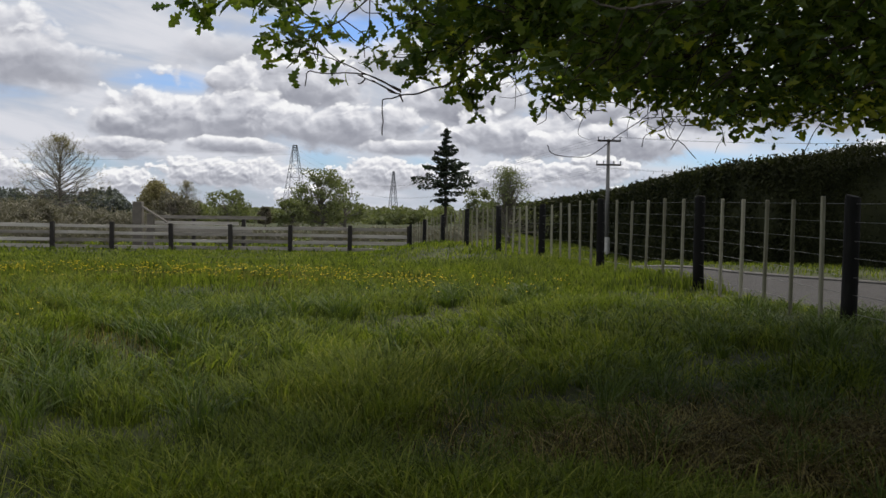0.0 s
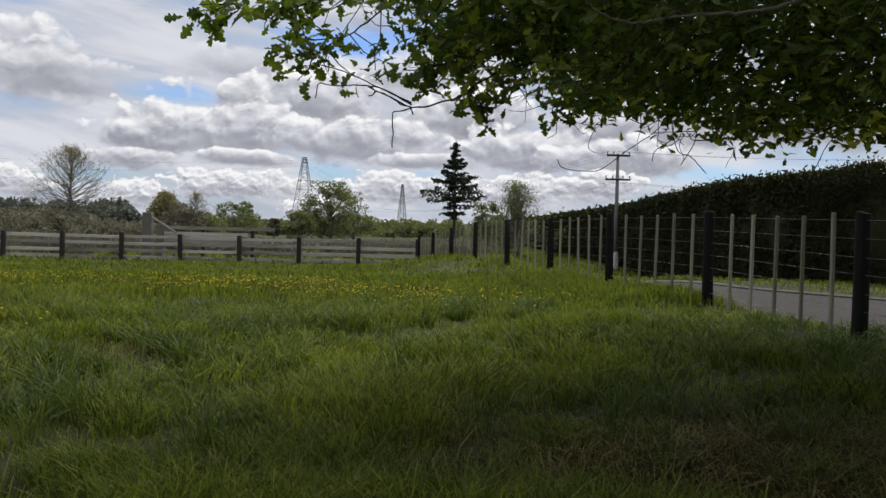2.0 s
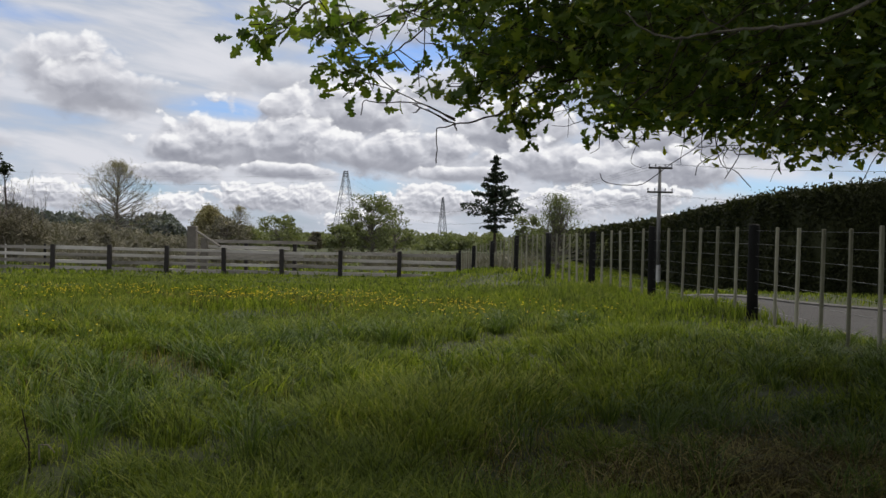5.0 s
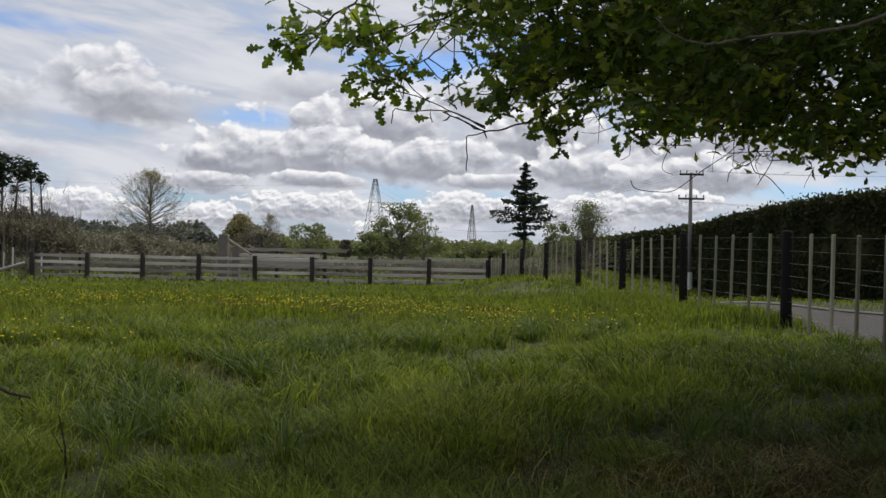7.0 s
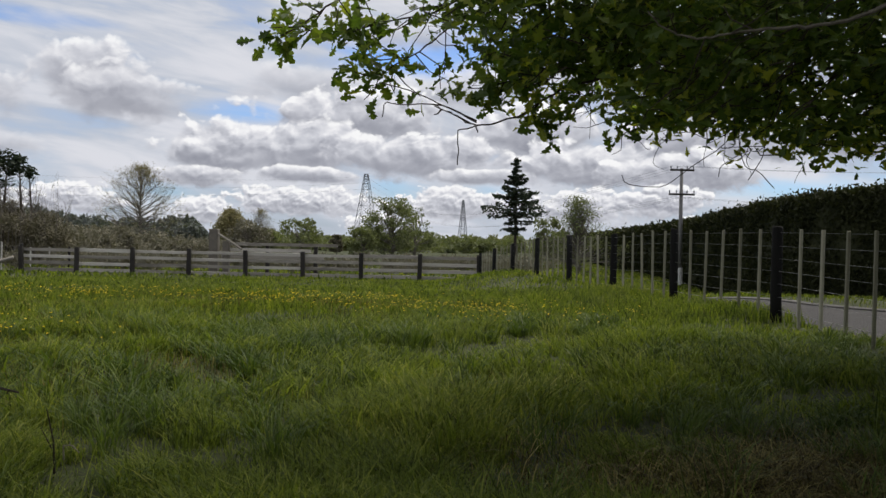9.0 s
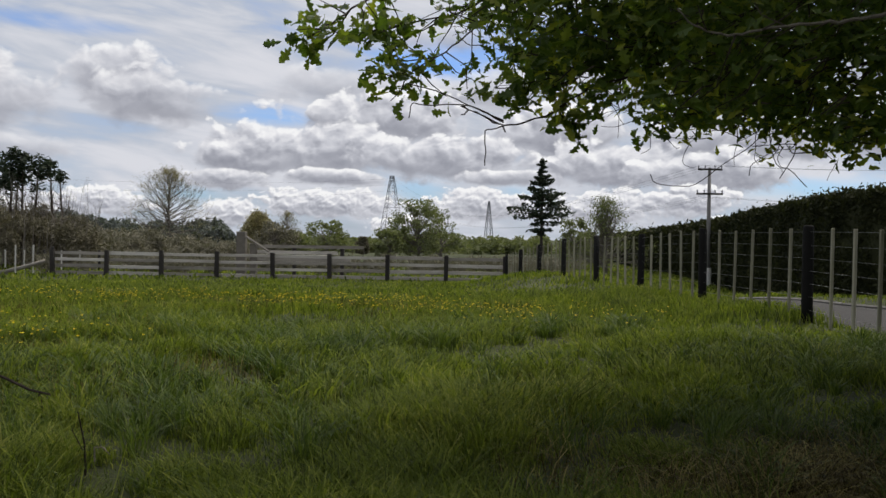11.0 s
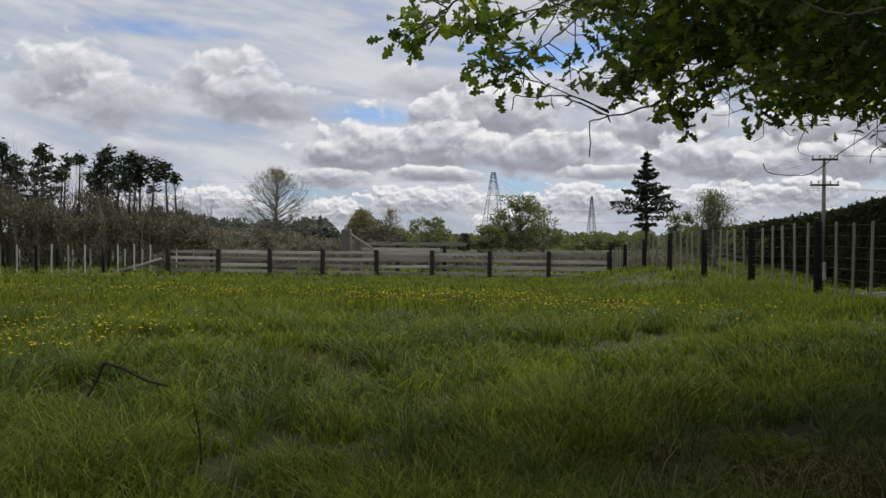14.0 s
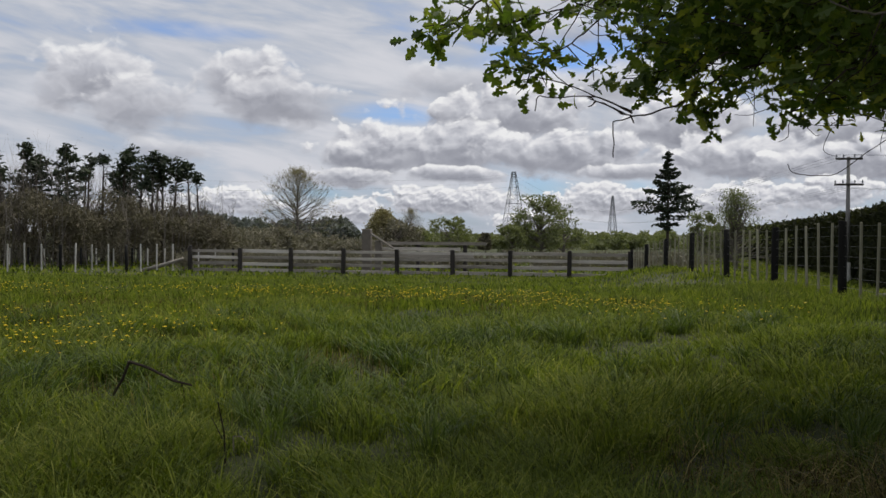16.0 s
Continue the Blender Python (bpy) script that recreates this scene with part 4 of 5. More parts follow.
# boughs: thickness at the thick end (m), distance at the tip and at the thick end, then azimuth and elevation from tip inwards
BOUGHS = [
    ("bough", 0.022, 4.0, 4.6, 1, [(-15.0, 12.2), (-14.1, 12.7), (-13.0, 13.5), (-11.5, 14.5), (-9.7, 15.8), (-4, 19), (6, 24)]),
    ("bough", 0.018, 4.3, 4.8, 1, [(-10.7, 10.2), (-8.9, 10.1), (-7.4, 11.0), (-6.0, 11.9), (-4.3, 13.3), (-2.9, 14.5), (-1.1, 16.3), (6, 21)]),
    ("bough", 0.020, 4.6, 4.8, 1, [(-11.4, 12.6), (-10.3, 12.8), (-8.2, 13.4), (-5.7, 13.9), (-3.6, 15.0), (-1.1, 16.6), (7, 21.5)]),
    ("bough", 0.019, 4.0, 4.6, 0, [(-5.4, 8.3), (-4.4, 7.9), (-3.1, 7.1), (-2.0, 7.2), (0.5, 8.0), (2.5, 9.4), (4.6, 9.9), (7.7, 11.2), (12.6, 13.9), (22, 19)]),
    ("twig", 0.009, 4.0, 4.05, 0, [(-8.7, 7.5), (-8.5, 8.4), (-7.6, 8.3), (-4.9, 8.3), (-2.7, 7.3)]),
    ("twig", 0.008, 4.0, 4.05, 0, [(-8.8, 9.6), (-7.4, 9.3), (-6.0, 8.8), (-4.4, 8.1), (-2.7, 7.4)]),
    ("twig", 0.008, 3.9, 4.03, 0, [(-3.9, 4.6), (-3.85, 5.7), (-3.9, 6.75), (-3.3, 6.9), (-2.7, 7.1)]),
    ("twig", 0.009, 4.3, 4.4, 1, [(0.8, 7.9), (1.4, 7.3), (2.6, 7.3), (3.6, 8.2), (5.0, 10.6)]),
    ("bough", 0.018, 4.4, 4.9, 1, [(-3.2, 9.4), (-1.0, 9.8), (1.2, 10.6), (4.0, 11.4), (9.0, 13.0), (17.0, 17.0)]),
    ("bough", 0.022, 4.7, 4.9, 1, [(-2.0, 11.4), (0.5, 11.2), (3.0, 12.4), (7.0, 14.5), (14.0, 18.0)]),
    ("pale_bough", 0.028, 3.6, 4.0, 0, [(7.8, 14.0), (8.8, 13.0), (10.7, 12.3), (12.6, 12.5), (15.5, 12.7), (17.4, 12.7), (19.2, 12.9), (21.8, 13.8), (30, 17)]),
    ("twig", 0.007, 5.6, 5.4, 0, [(6.5, 4.1), (6.8, 3.6), (7.8, 3.4), (9.2, 3.5), (10.8, 4.7), (12.5, 5.9), (14.3, 8.0), (18, 13)]),
    ("twig", 0.007, 5.6, 5.4, 0, [(12.3, 4.0), (12.5, 4.7), (13.8, 5.5), (14.9, 5.8), (16.5, 8.6), (19, 13)]),
    ("twig", 0.007, 5.5, 5.4, 0, [(14.0, 3.8), (14.7, 5.0), (14.9, 5.9), (15.3, 8.6), (17, 13)]),
    ("twig", 0.009, 5.5, 5.4, 0, [(15.5, 3.3), (14.6, 4.3), (13.8, 4.7), (13.4, 6.7), (14, 10)]),
    ("bough", 0.012, 5.6, 5.2, 0, [(21.5, 3.4), (22.3, 5.0), (23.5, 7.0), (25.0, 9.5), (28.0, 13.0)]),
    ("bough", 0.035, 5.4, 5.2, 1, [(6.0, 7.0), (10.0, 8.0), (14.0, 9.2), (19.0, 10.5), (26.0, 13.0), (36, 17)]),
    ("bough", 0.030, 5.8, 5.4, 1, [(16.0, 6.6), (19.0, 7.4), (23.0, 8.8), (28.0, 11.0), (38, 16)]),
]
# lower edge of the foliage: azimuth, elevation
SKIRT = [(-6.0, 14.5), (-4.5, 12.2), (-3.0, 10.6), (-1.0, 9.0), (1.5, 8.0), (4.0, 7.2), (6.0, 6.3), (8.0, 5.7), (10.0, 5.5), (12.5, 5.6), (14.5, 5.2), (17.5, 4.7), (20.0, 4.9), (23.0, 4.8), (26.0, 4.6), (34.0, 4.0), (45.0, 6.0)]
# openings in it: azimuth, elevation, radius
GAPS = [(18.3, 9.8, 0.9), (17.2, 9.9, 0.7), (18.6, 7.6, 0.55), (-3.2, 12.4, 0.8), (2.6, 10.2, 0.7), (5.2, 8.6, 0.8), (8.8, 6.9, 0.8), (24.5, 9.8, 0.7), (21.0, 8.0, 0.5), (12.0, 7.0, 0.6), (-1.2, 10.8, 0.6), (0.6, 13.4, 0.5), (22.8, 6.4, 0.6), (15.6, 6.6, 0.5), (13.8, 9.0, 0.35), (25.8, 7.2, 0.5)]


def value_noise(x, y, scale, seed):
    """Smooth random field in 0..1 over the plan."""
    r = np.random.default_rng(seed).random((64, 64))
    x, y = np.asarray(x) / scale, np.asarray(y) / scale
    i, j = np.floor(x).astype(int), np.floor(y).astype(int)
    u, v = x - i, y - j
    u, v = u * u * (3 - 2 * u), v * v * (3 - 2 * v)
    a, b_, c, d = r[i % 64, j % 64], r[(i + 1) % 64, j % 64], r[i % 64, (j + 1) % 64], r[(i + 1) % 64, (j + 1) % 64]
    return (a * (1 - u) + b_ * u) * (1 - v) + (c * (1 - u) + d * u) * v


def oak():
    rng = np.random.default_rng(8)
    foot = Vector((3.35, 1.3, gz(3.35, 1.3)))
    base = thing("oak_tree", "oak with low drooping boughs in fresh green leaf", "tree", tuple(foot), "trees")

    def own(p):
        return Vector(p) - foot

    fork = Vector((3.2, 1.5, 2.9))
    b = Buf()
    b.tube([own(foot + Vector((0, 0, -0.2))), own(foot + Vector((0.02, 0.02, 0.4))), own(Vector((3.3, 1.4, 1.6))), own(fork), own(Vector((3.0, 1.8, 4.6))), own(Vector((2.8, 2.2, 6.4)))], [0.42, 0.31, 0.27, 0.24, 0.15, 0.05], 14)
    part("trunk", b, M_BARK, base, smooth=True)
    singles, twigs = [], Buf()
    for kind, thick, d0, d1, leafy, line in BOUGHS:
        pts = [polar(az, el, d0 + (d1 - d0) * i / (len(line) - 1)) for i, (az, el) in enumerate(line)]
        if kind != "twig":
            pts.append(pts[-1].lerp(fork + Vector((0, 0, 0.6)), 0.5))
            pts.append(fork + Vector((0, 0, rng.uniform(0, 1.0))))
        pts = smooth_line(pts, 4)
        pts = [p + Vector(rng.normal(size=3)) * (0.0012 if kind == "twig" else 0.0035) for p in pts]
        m = len(pts)
        b = Buf()
        b.tube([own(p) for p in pts], [max(0.0026, thick * (0.10 + 0.34 * (i / (m - 1)) ** 0.9)) for i in range(m)], 6)
        part("bough", b, M_PALEBARK if kind == "pale_bough" else M_TWIG, base, "pale smooth bough" if kind == "pale_bough" else "")
        visible = pts[: int(m * 0.62)]
        # side twigs
        for i in range(2, len(visible)):
            if thick > 0.0125 and rng.random() < (0.75 if leafy else 0.3):
                p = visible[i]
                away = (visible[i - 1] - p).normalized()
                d = (away * 0.9 + Vector(rng.normal(size=3)) * 0.7).normalized()
                ln = rng.uniform(0.10, 0.34) * min(1.0, 0.2 + i / 12)
                q = p + d * ln * 0.5 + Vector((0, 0, -0.01))
                e = q + (d + Vector(rng.normal(size=3)) * 0.4).normalized() * ln * 0.5
                twigs.tube([own(p), own(q), own(e)], [0.0045, 0.0032, 0.002], 4)
                if leafy:
                    singles += [e, e, e, q, p.lerp(e, 0.4)]
        if leafy:
            singles += [visible[0]] * 12 + [p for p in visible[1:9] for _ in range(4)]
    # the tips' own leaves, one by one
    pts = np.array([tuple(own(p)) for p in singles]) + rng.normal(size=(len(singles), 3)) * 0.036
    order = rng.permutation(len(pts))
    near, rest = pts[order[:300]], pts[order[300:]]
    meshes = []
    for v, f in LEAVES:
        lb = Buf()
        lb.add(v, f)
        meshes.append(lb.mesh("leaf", M_OAK))
    frames = leaf_frames(rng, len(near), 0.45)
    for i, p in enumerate(near):
        leaf = part("leaf", meshes[i % 4], M_OAK, base)
        m = Matrix(frames[i].tolist()).to_4x4()
        leaf.matrix_basis = Matrix.Translation(p) @ m @ Matrix.Scale(0.086 * rng.uniform(0.65, 1.25), 4)
    crown, fresh = Buf(), Buf()
    add_leaves(crown, rest, rng, 0.086, 0.4)
    # the dense skirt of foliage: sprays of leaves on short twigs, in layers
    azs, els = [s[0] for s in SKIRT], [s[1] for s in SKIRT]
    made = 0
    while made < 4700:
        az = rng.uniform(-6, 36)
        edge = float(np.interp(az, azs, els)) + 0.5 * math.sin(az * 2.1) + 0.35 * math.sin(az * 5.3)
        low = edge + 0.55 - 0.55 * float(step(np.array(az), 9, 13)) + 0.9 * float(step(np.array(az), 2, 6)) 
        el = low + rng.exponential(0.6) if rng.random() < 0.10 else rng.uniform(low + 0.2, 22)
        if rng.random() < (0.5 if az > 9 else 0.8) * math.exp(-(el - low) / 1.7) or el > 22:
            continue
        if az < 7 and rng.random() < 0.88 - 0.05 * (az + 6) + (0.2 if el > 19 else 0):
            continue
        if any(math.hypot(az - g[0], el - g[1]) < g[2] * 1.12 for g in GAPS):
            continue
        # the sprays gather in clumps, with sky between them near the edge
        if az > 3 and float(value_noise(az + 9, el, 0.85, 41)) < (0.33 if az > 9 else 0.42) - 0.045 * (el - low) and rng.random() < 0.93:
            continue
        deep = az > 5 and rng.random() < 0.5
        d = rng.uniform(5.3, 7.2) if deep else rng.uniform(3.9, 5.3)
        c = polar(az, el, d)
        turn, ln = rng.uniform(-0.9, 0.9), rng.uniform(0.06, 0.22)
        root = c + Vector((math.cos(turn) * ln, -math.sin(turn) * ln * 0.6, math.sin(turn + 0.5) * ln))
        if rng.random() < 0.6:
            twigs.tube([own(root), own(root.lerp(c, 0.5) + Vector(rng.normal(size=3)) * 0.025), own(c)], [0.0045, 0.003, 0.0018], 3, cap=False)
        k = rng.integers(5, 9)
        size = 0.092 if deep else (0.08 if az < 8 else 0.068)
        # sprays near the lower edge get the backlit leaf colour
        young = rng.random() < (0.6 if az > 9 else 0.3) * math.exp(-max(0.0, el - low - 0.4) / 0.9)
        add_leaves(fresh if young else crown, np.array(own(c)) + rng.normal(size=(k, 3)) * np.array([0.075, 0.075, 0.05]), rng, size * (0.85 if el < low + 1.5 else 1.0), 0.12, DEEP_LEAVES if deep else PLAIN_LEAVES if az > 9 else LEAVES)
        made += 1
    # thin bare twigs that trail from the skirt's edge
    for i in range(110):
        az = rng.uniform(-5, 27)
        el = float(np.interp(az, azs, els)) + rng.uniform(0.3, 2.6)
        p = polar(az, el, rng.uniform(4.2, 6.2))
        d = Vector((rng.uniform(-1.0, 0.6), rng.normal() * 0.4, rng.uniform(-0.8, 0.3)))
        pts = [p]
        for k in range(4):
            d = (d.normalized() + Vector(rng.normal(size=3)) * 0.38)
            pts.append(pts[-1] + d.normalized() * rng.uniform(0.03, 0.075))
        pts = smooth_line(pts, 2)
        twigs.tube([own(q) for q in pts], [0.0028 - 0.0015 * k / (len(pts) - 1) for k in range(len(pts))], 4, cap=False)
    # unseen crown masses above, behind and aside, added to shade ground and skirt
    for count, radii, centre in ((4000, (4.5, 3.4, 1.8), (2.6, 1.4, 6.0)), (1000, (4.2, 3.2, 2.0), (3.4, -2.6, 5.2)), (2400, (2.2, 1.6, 0.9), (4.0, 7.2, 6.4)), (2800, (2.3, 1.8, 0.9), (5.0, 9.6, 7.2)), (15000, (3.9, 4.2, 2.0), (6.7, 9.0, 6.4)), (640, (4.2, 2.2, 1.2), (0.6, 5.6, 6.3)), (6500, (2.1, 1.9, 1.0), (4.95, 6.7, 5.5)), (7000, (3.2, 3.0, 1.6), (5.6, 1.8, 4.6)), (12000, (2.8, 2.9, 1.7), (6.3, 2.2, 3.4))):
        q = rng.normal(size=(count, 3))
        q = q / np.linalg.norm(q, axis=1, keepdims=True) * rng.uniform(0.35, 1.0, (count, 1)) * np.array(radii) + np.array(centre)
        aside = np.degrees(np.arctan2(q[:, 0], q[:, 1])) > 40
        q = q[(q[:, 2] > np.where(aside, 1.7, 3.2)) & ((np.hypot(q[:, 0], q[:, 1]) * 0.40 + EYE < q[:, 2]) | aside)]
        crown.quads(q - np.array(foot), 0.19, rng)
    part("brushwood", twigs, M_TWIG, base)["kind"] = "stuff"
    part("young_foliage", fresh, M_BACKLIT_YOUNG, base, "yellow-green young leaves, coloured as if backlit")["kind"] = "stuff"
    # seen leaves together with the unseen shading masses
    ob = part("crown", crown, M_OAK, base)
    ob["kind"] = "stuff"


oak()


# ---- pasture: grass blades, straw, buttercups ----
def blades(name, x, y, height, width, rng, material, label, lean=0.6, category="grass", way=None, arched=False):
    """Curved tapering blades, one mesh for a whole stretch of sward. way: the direction in which each leans."""
    m = len(x)
    z = ground_z(x, y)
    a = rng.uniform(0, 2 * np.pi, m)
    if way is not None:
        a = np.where(rng.random(m) < 0.8, way + rng.normal(0, 0.5, m), a)
    bend = height * lean * rng.uniform(0.25, 1.35, m)
    dx, dy = np.cos(a) * bend, np.sin(a) * bend
    face = a + np.pi / 2 + rng.normal(0, 0.6, m)
    wx, wy = np.cos(face) * width / 2, np.sin(face) * width / 2
    v = np.zeros((m, 5, 3))
    v[:, 0] = np.stack([x - wx, y - wy, z - 0.02], 1)
    v[:, 1] = np.stack([x + wx, y + wy, z - 0.02], 1)
    v[:, 2] = np.stack([x + dx * 0.38 + wx * 0.8, y + dy * 0.38 + wy * 0.8, z + height * 0.62], 1)
    v[:, 3] = np.stack([x + dx * 0.38 - wx * 0.8, y + dy * 0.38 - wy * 0.8, z + height * 0.62], 1)
    v[:, 4] = np.stack([x + dx, y + dy, z + height * np.clip(1.0 - 0.35 * lean * rng.random(m), 0.2, 1)], 1)
    pattern, first = [0, 1, 2, 3, 3, 2, 4], [0, 4]
    if arched:
        # long blades that rise, arch over and hang at the tip
        f = rng.uniform(0.0, 1.25, m)
        v = np.zeros((m, 7, 3))
        for j, t in enumerate((0.0, 0.4, 0.75)):
            px_, py_ = x + dx * 1.25 * t ** 1.5, y + dy * 1.25 * t ** 1.5
            pz_ = z + height * (t * (1 + f) - 1.35 * f * t * t) - (0.02 if j == 0 else 0)
            s = (0.8, 1.0, 0.75)[j]
            v[:, 2 * j] = np.stack([px_ - wx * s, py_ - wy * s, pz_], 1)
            v[:, 2 * j + 1] = np.stack([px_ + wx * s, py_ + wy * s, pz_], 1)
        v[:, 6] = np.stack([x + dx * 1.25, y + dy * 1.25, z + height * (1 - 0.35 * f)], 1)
        pattern, first = [0, 1, 3, 2, 2, 3, 5, 4, 4, 5, 6], [0, 4, 8]
    me = bpy.data.meshes.new(name)
    nv, nl = v.shape[1], len(pattern)
    me.vertices.add(m * nv)
    me.vertices.foreach_set("co", v.ravel())
    loops = np.arange(m)[:, None] * nv + np.array([pattern])
    me.loops.add(m * nl)
    me.loops.foreach_set("vertex_index", loops.ravel())
    me.polygons.add(m * len(first))
    starts = (np.arange(m)[:, None] * nl + np.array([first])).ravel()
    me.polygons.foreach_set("loop_start", starts)
    me.update(calc_edges=True)
    me.materials.append(material)
    return tagged(new(name, me), label, category, kind="stuff")


def sow(rng, count, r0, r1, az0=-46, az1=33, power=0.5):
    """Places in a sector of the paddock, none on the lane."""
    r = (r0 ** (1 / power) + (r1 ** (1 / power) - r0 ** (1 / power)) * rng.random(count)) ** power
    a = np.radians(rng.uniform(az0, az1, count))
    x, y = r * np.sin(a), r * np.cos(a)
    keep = x < along(NEAR_EDGE, y) - 0.05
    return x[keep], y[keep]


# thin spots in the sward where dark soil shows: place and radius
DARK_GAPS = [(-1.38, 3.95, 0.20), (-1.22, 4.92, 0.2), (-0.25, 6.05, 0.25), (0.7, 5.0, 0.25), (0.22, 4.9, 0.16), (-2.6, 3.45, 0.2), (2.15, 6.4, 0.4), (1.5, 5.2, 0.3), (1.1, 4.2, 0.2), (-3.2, 6.0, 0.2), (-4.4, 7.5, 0.3), (2.6, 4.9, 0.3), (0.5, 3.8, 0.15)]
DARK_GAPS += [(-1.80, 3.40, 0.14), (-1.84, 3.60, 0.10)]
rng = np.random.default_rng(19)
tx, ty = sow(rng, 560, 2.9, 11.0, -44, 30)
keep = rng.random(len(tx)) < 0.25 + 0.75 * (value_noise(tx, ty, 1.7, 12) > 0.5)
tx, ty = tx[keep], ty[keep]
# bare soil on each tussock's near side stands in for shade under its overhang
DARK_GAPS += [(a + rng.normal(0, 0.06), b_ - rng.uniform(0.12, 0.26), rng.uniform(0.07, 0.17)) for a, b_ in zip(tx, ty)]
rng = np.random.default_rng(3)
dry = lambda x, y: np.clip(np.exp(-(((x - 1.75) / 1.3) ** 2 + ((y - 4.0) / 0.8) ** 2)) * 1.3 * (0.1 + 1.4 * value_noise(x, y, 0.42, 31)), 0, 1)
for tufts, per, r0, r1, w, h, spread in ((7200, 26, 2.7, 5.2, 0.0043, 0.145, 0.046), (9400, 16, 5.2, 10.0, 0.0072, 0.135, 0.070), (11500, 16, 10.0, 20.0, 0.0115, 0.095, 0.13), (9500, 12, 20.0, 38.5, 0.023, 0.078, 0.22), (5000, 6, 38.5, 62.0, 0.08, 0.12, 0.5)):
    cx, cy = sow(rng, tufts, r0, r1)
    big = value_noise(cx, cy, 0.42, 17) * 0.6 + value_noise(cx, cy, 1.3, 2) * 0.4 + value_noise(cx, cy, 3.5, 6) * 0.3 - 0.06 + rng.uniform(-0.15, 0.25, len(cx))
    big *= 1 - 0.72 * dry(cx, cy)
    wind = value_noise(cx, cy, 1.4, 5) * 9
    for hx, hy, hr in DARK_GAPS:
        big *= 1 - 0.97 * np.exp(-(((cx - hx) / hr) ** 2 + ((cy - hy) / (hr * 1.3)) ** 2))
    big = np.clip(0.5 + 2.3 * (big - 0.52), 0, 1.3)
    tall = np.clip(0.2 + 1.15 * big ** 1.4, 0.15, 1.7)
    k = np.repeat(np.arange(len(cx)), per)
    k = k[rng.random(len(k)) < 0.12 + 1.05 * big[k]]
    ox, oy = rng.normal(0, 1, len(k)), rng.normal(0, 1, len(k))
    x, y = cx[k] + ox * spread * (0.6 + 0.6 * tall[k]), cy[k] + oy * spread * (0.6 + 0.6 * tall[k])
    out = np.where(rng.random(len(k)) < 0.55, np.arctan2(oy, ox), wind[k])
    bankside = np.exp(-((x - along(FENCE, y)) / 0.9) ** 2)
    high = h * tall[k] * rng.uniform(0.5, 1.3, len(k)) * (1 + bankside * np.where(y < 12.5, -0.6, 0.2))
    keep = x < along(NEAR_EDGE, y) - 0.05
    blades("grass", x[keep], y[keep], high[keep], (w * rng.uniform(0.6, 1.4, len(k)))[keep], rng, M_GRASS, "long lush uneven pasture grass in tussocks", 0.75, way=out[keep], arched=r0 < 10)
x, y = rng.uniform(-7, 7, 30000), rng.uniform(-7, 7, 30000)
keep = ((np.hypot(x, y) < 2.75) | (np.abs(np.degrees(np.arctan2(x, y)) + 6.5) > 39.5)) & (x < along(NEAR_EDGE, np.maximum(y, 2.0)) - 0.1) & (np.hypot(x - 3.35, y - 1.3) > 0.45)
blades("grass", x[keep], y[keep], 0.16 * (0.4 + value_noise(x, y, 0.8, 2)[keep]), np.full(keep.sum(), 0.012), rng, M_GRASS, "long pasture grass round the oak", 0.9)
x, y = rng.uniform(1.0, 10, 26000), rng.uniform(27, 85, 26000)
keep = (x > along(FENCE, y) + 0.3) & (x < along(HEDGE, y)) & ((y > 36) | (x < along(NEAR_EDGE, y)) | (x > along(FAR_EDGE, y)))
blades("grass", x[keep], y[keep], 0.2 * rng.uniform(0.5, 1.3, keep.sum()), np.full(keep.sum(), 0.06), rng, M_GRASS, "rough grass where the lane turns away", 0.9)
x = rng.uniform(4, 10, 9000)
y = rng.uniform(8, 30, 9000)
keep = (x > along(FAR_EDGE, y) + 0.1) & (x < along(HEDGE, y) + 0.2)
blades("verge_grass", x[keep], y[keep], 0.08 * rng.uniform(0.6, 1.3, keep.sum()), np.full(keep.sum(), 0.02), rng, M_GRASS, "short mown grass verge under the hedge", 0.6)

x, y = rng.normal(1.8, 1.2, 26000), rng.normal(3.95, 0.65, 26000)
keep = (rng.random(26000) < dry(x, y)) & (np.hypot(x, y) > 2.7) & (x < along(NEAR_EDGE, y))
x, y = x[keep], y[keep]
blades("dry_grass", x, y, 0.13 * rng.uniform(0.4, 1.3, len(x)), np.full(len(x), 0.0046), rng, M_STRAW, "flattened straw-coloured dead grass", 1.6, arched=True)
x, y = sow(rng, 7000, 3, 16)
keep = value_noise(x, y, 0.9, 9) > 0.62
blades("dry_grass", x[keep], y[keep], 0.15 * rng.uniform(0.6, 1.3, keep.sum()), np.full(keep.sum(), 0.006), rng, M_STRAW, "scattered dead stalks in the sward", 1.0)
# pale stalks on the left: yellowed patches, and brightness standing in for sun
x, y = sow(rng, 22000, 5.5, 17, -46, -6)
keep = value_noise(x, y, 1.6, 23) * 0.7 + value_noise(x, y, 0.6, 24) * 0.3 > 0.5
blades("seeding_grass", x[keep], y[keep], 0.13 * rng.uniform(0.6, 1.25, keep.sum()), np.full(keep.sum(), 0.0055), rng, M_STRAW, "thin yellowing grass stalks that also stand in for sunlight on the left", 0.5)

# darker tussocks of coarse grass that arch outwards from one crown
size = rng.uniform(0.5, 1.2, len(tx))
k = np.repeat(np.arange(len(tx)), 58)
turn = rng.uniform(0, 2 * np.pi, len(k))
off = np.abs(rng.normal(0, 0.06, len(k))) * size[k]
x, y = tx[k] + np.cos(turn) * off, ty[k] + np.sin(turn) * off
keep = x < along(NEAR_EDGE, y) - 0.3
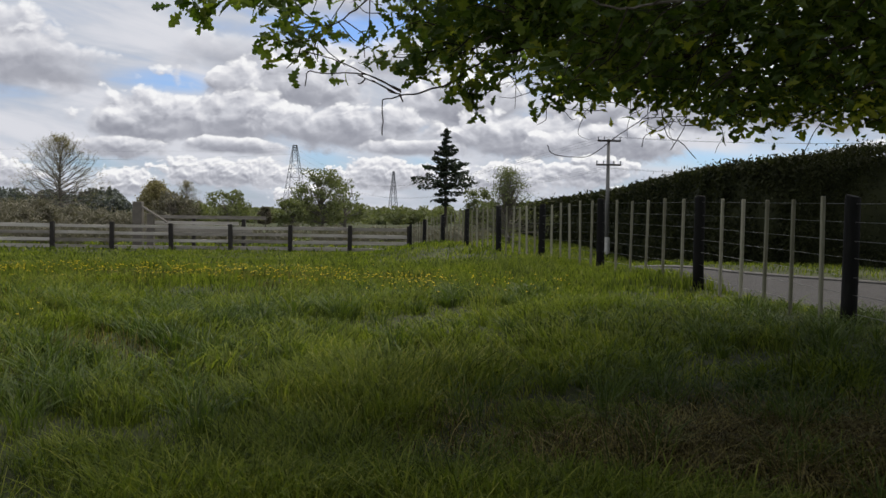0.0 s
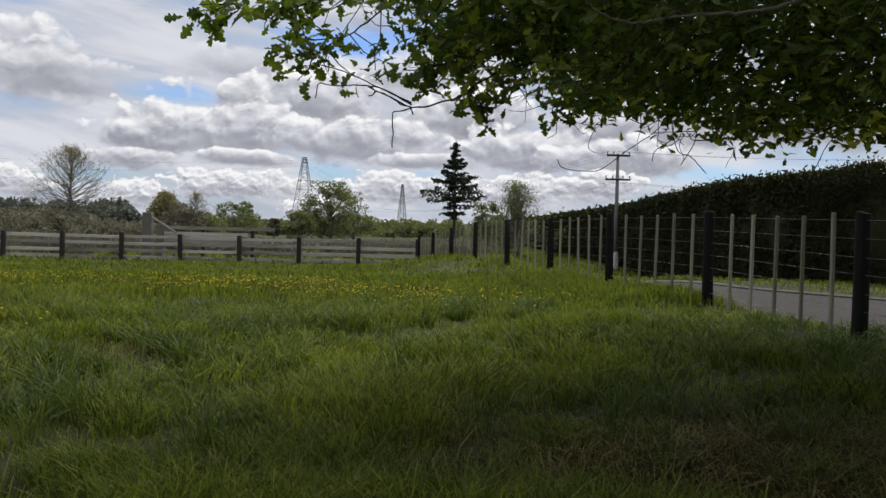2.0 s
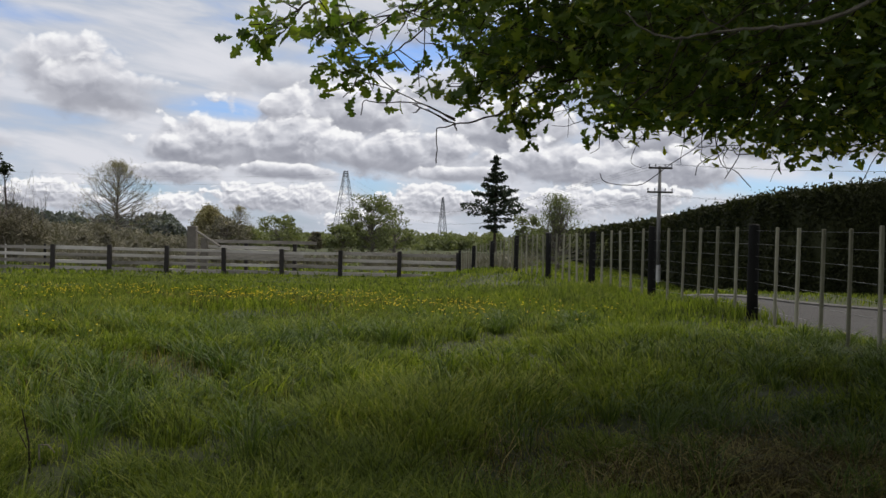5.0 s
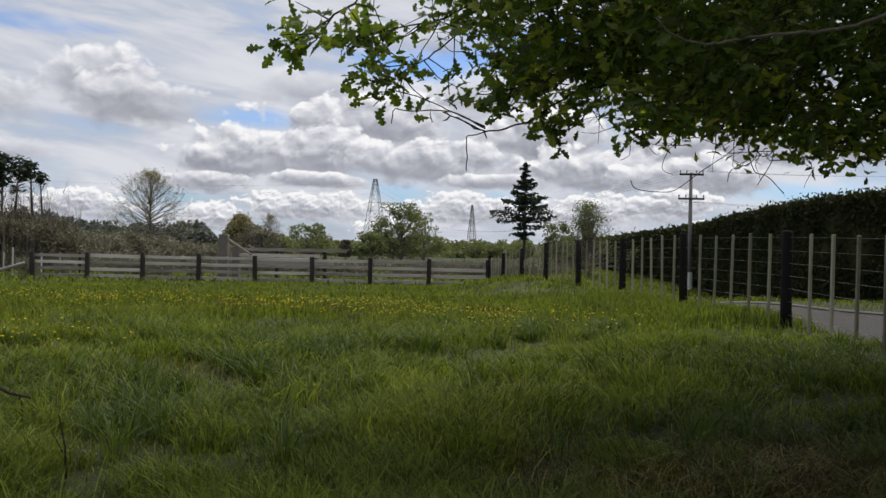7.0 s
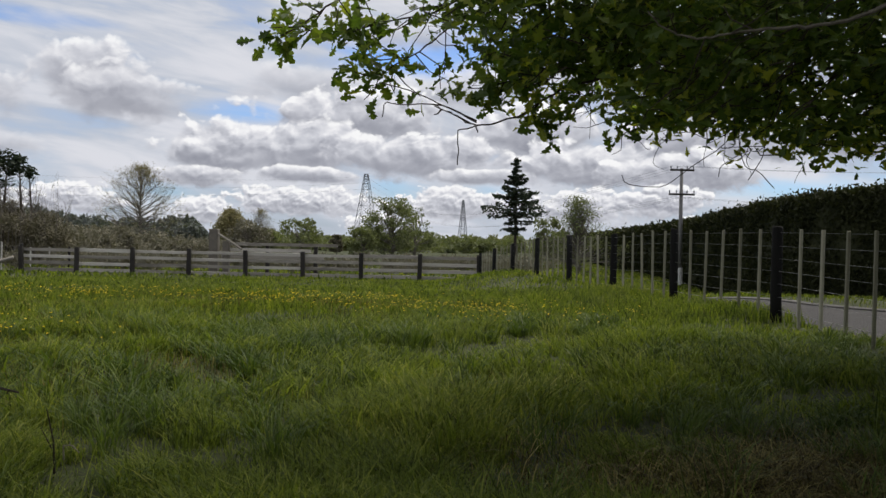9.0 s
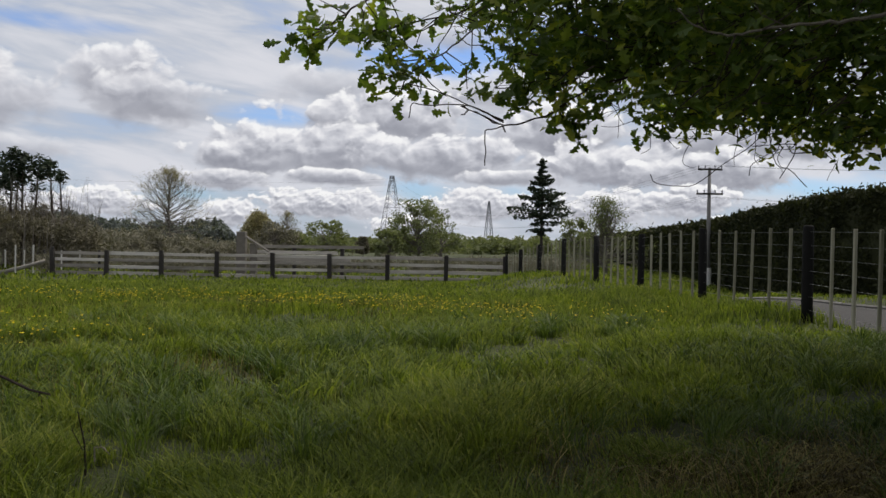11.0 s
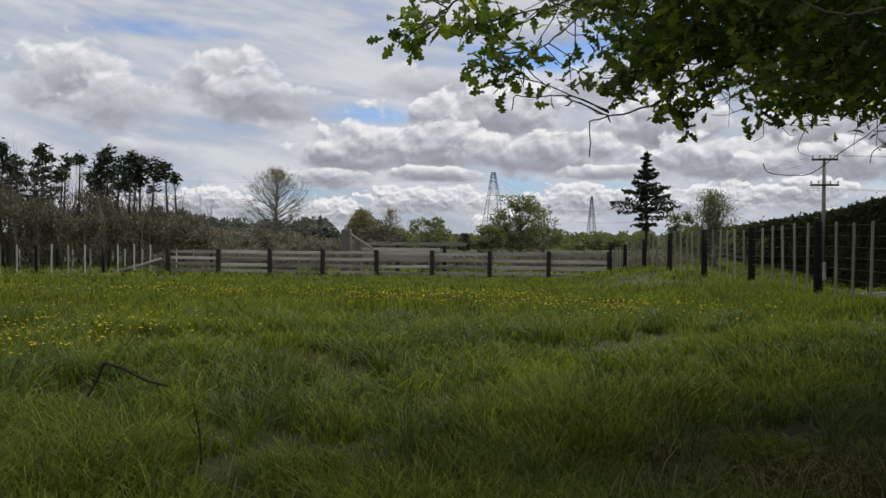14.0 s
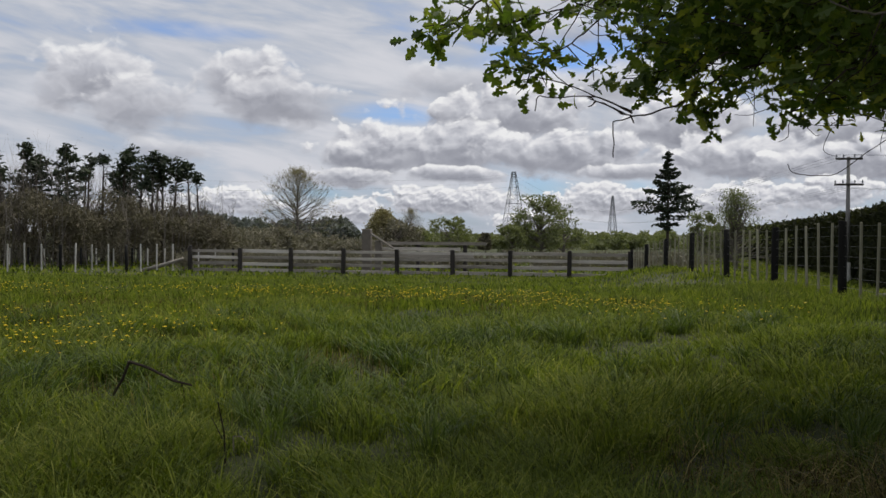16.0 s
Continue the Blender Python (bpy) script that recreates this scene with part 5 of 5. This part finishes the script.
blades("tussock", x[keep], y[keep], (0.24 * size[k] * rng.uniform(0.55, 1.2, len(k)))[keep], np.where(np.hypot(x, y) < 5.5, 0.0052, 0.008)[keep], rng, M_TUSSOCK, "dark arching tussocks of coarse grass", 0.95, way=turn[keep], arched=True)


def buttercups(count):
    rng = np.random.default_rng(14)
    x, y = sow(rng, count * 6, 6.8, 19, -46, 8, 0.75)
    w = value_noise(x, y, 2.6, 21)
    keep = np.nonzero(rng.random(len(x)) < np.clip((w - 0.42) * 2.2, 0, 1) * np.where(x > 0, 0.35, 1))[0][:count]
    heads, stems = Buf(), Buf()
    for i in keep:
        px_, py_ = x[i], y[i]
        z = gz(px_, py_)
        h, s = rng.uniform(0.15, 0.27) - 0.003 * py_, rng.uniform(0.010, 0.015)
        c = np.array([px_ + rng.uniform(-0.03, 0.03), py_ + rng.uniform(-0.03, 0.03), z + h])
        stems.tube([(px_, py_, z), tuple(c)], 0.0016, 3, cap=False)
        for k in range(5):
            a = k * 1.2566 + rng.random()
            d, e = np.array([math.cos(a), math.sin(a), 0.55]), np.array([-math.sin(a), math.cos(a), 0])
            heads.add([c, c + d * s * 0.6 + e * s * 0.6, c + d * s * 1.25, c + d * s * 0.6 - e * s * 0.6], [(0, 1, 2, 3)])
    base = thing("buttercups", "scattered bright yellow buttercups in the grass", "wildflowers")
    base["kind"] = "stuff"
    part("petals", heads, M_PETAL, base)
    part("stems", stems, M_GRASS, base)


buttercups(1400)


# ---- dead sticks in the grass ----
def stick(name, points, radii, label):
    o = Vector(points[0])
    base = thing(name, label, "stick", (o.x, o.y, gz(o.x, o.y)))
    b = Buf()
    off = Vector((o.x, o.y, gz(o.x, o.y)))
    b.tube([p - off for p in points], radii, 6)
    part("stem", b, M_STICK, base)
    return base, off


A, B_, C = polar(-34.2, -9.7, 5.1), polar(-33.3, -7.8, 5.0), polar(-29.7, -9.35, 4.9)
st, off = stick("broken_branch", [A, A.lerp(B_, 0.5) + Vector((0.01, 0, 0)), B_], [0.006, 0.007, 0.009], "broken dark dead branch bent over in the grass")
b = Buf()
b.tube([B_ - off, B_.lerp(C, 0.3) - off + Vector((0, 0, 0.006)), B_.lerp(C, 0.7) - off - Vector((0, 0, 0.012)), C - off], [0.009, 0.008, 0.008, 0.005], 6)
b.tube([B_.lerp(C, 0.86) - off, B_.lerp(C, 0.82) - off - Vector((0, 0, 0.03))], [0.006, 0.003], 5)
part("arm", b, M_STICK, st)
E1, E2 = polar(-27.85, -14.0, 4.0), polar(-28.3, -10.4, 3.95)
st, off = stick("dead_stem", [E1, E1.lerp(E2, 0.5) + Vector((0.012, 0, 0)), E2], [0.005, 0.004, 0.0022], "upright dark dead weed stem in the grass")
b = Buf()
b.tube([E1.lerp(E2, 0.4) - off, E1.lerp(E2, 0.72) - off + Vector((-0.035, 0, 0))], [0.003, 0.0015], 5)
part("side_twig", b, M_STICK, st)
S1, S2 = polar(-27.35, -13.3, 4.0), polar(-26.9, -12.5, 4.0)
st, off = stick("bent_straw", [S1, S1.lerp(S2, 0.5) + Vector((-0.02, 0, 0.03)), S2, S2 + Vector((0.03, 0, -0.03))], [0.004, 0.004, 0.0035, 0.002], "short bleached bent straw beside the dead stem")
st.children[0].data.materials[0] = M_PALEBARK
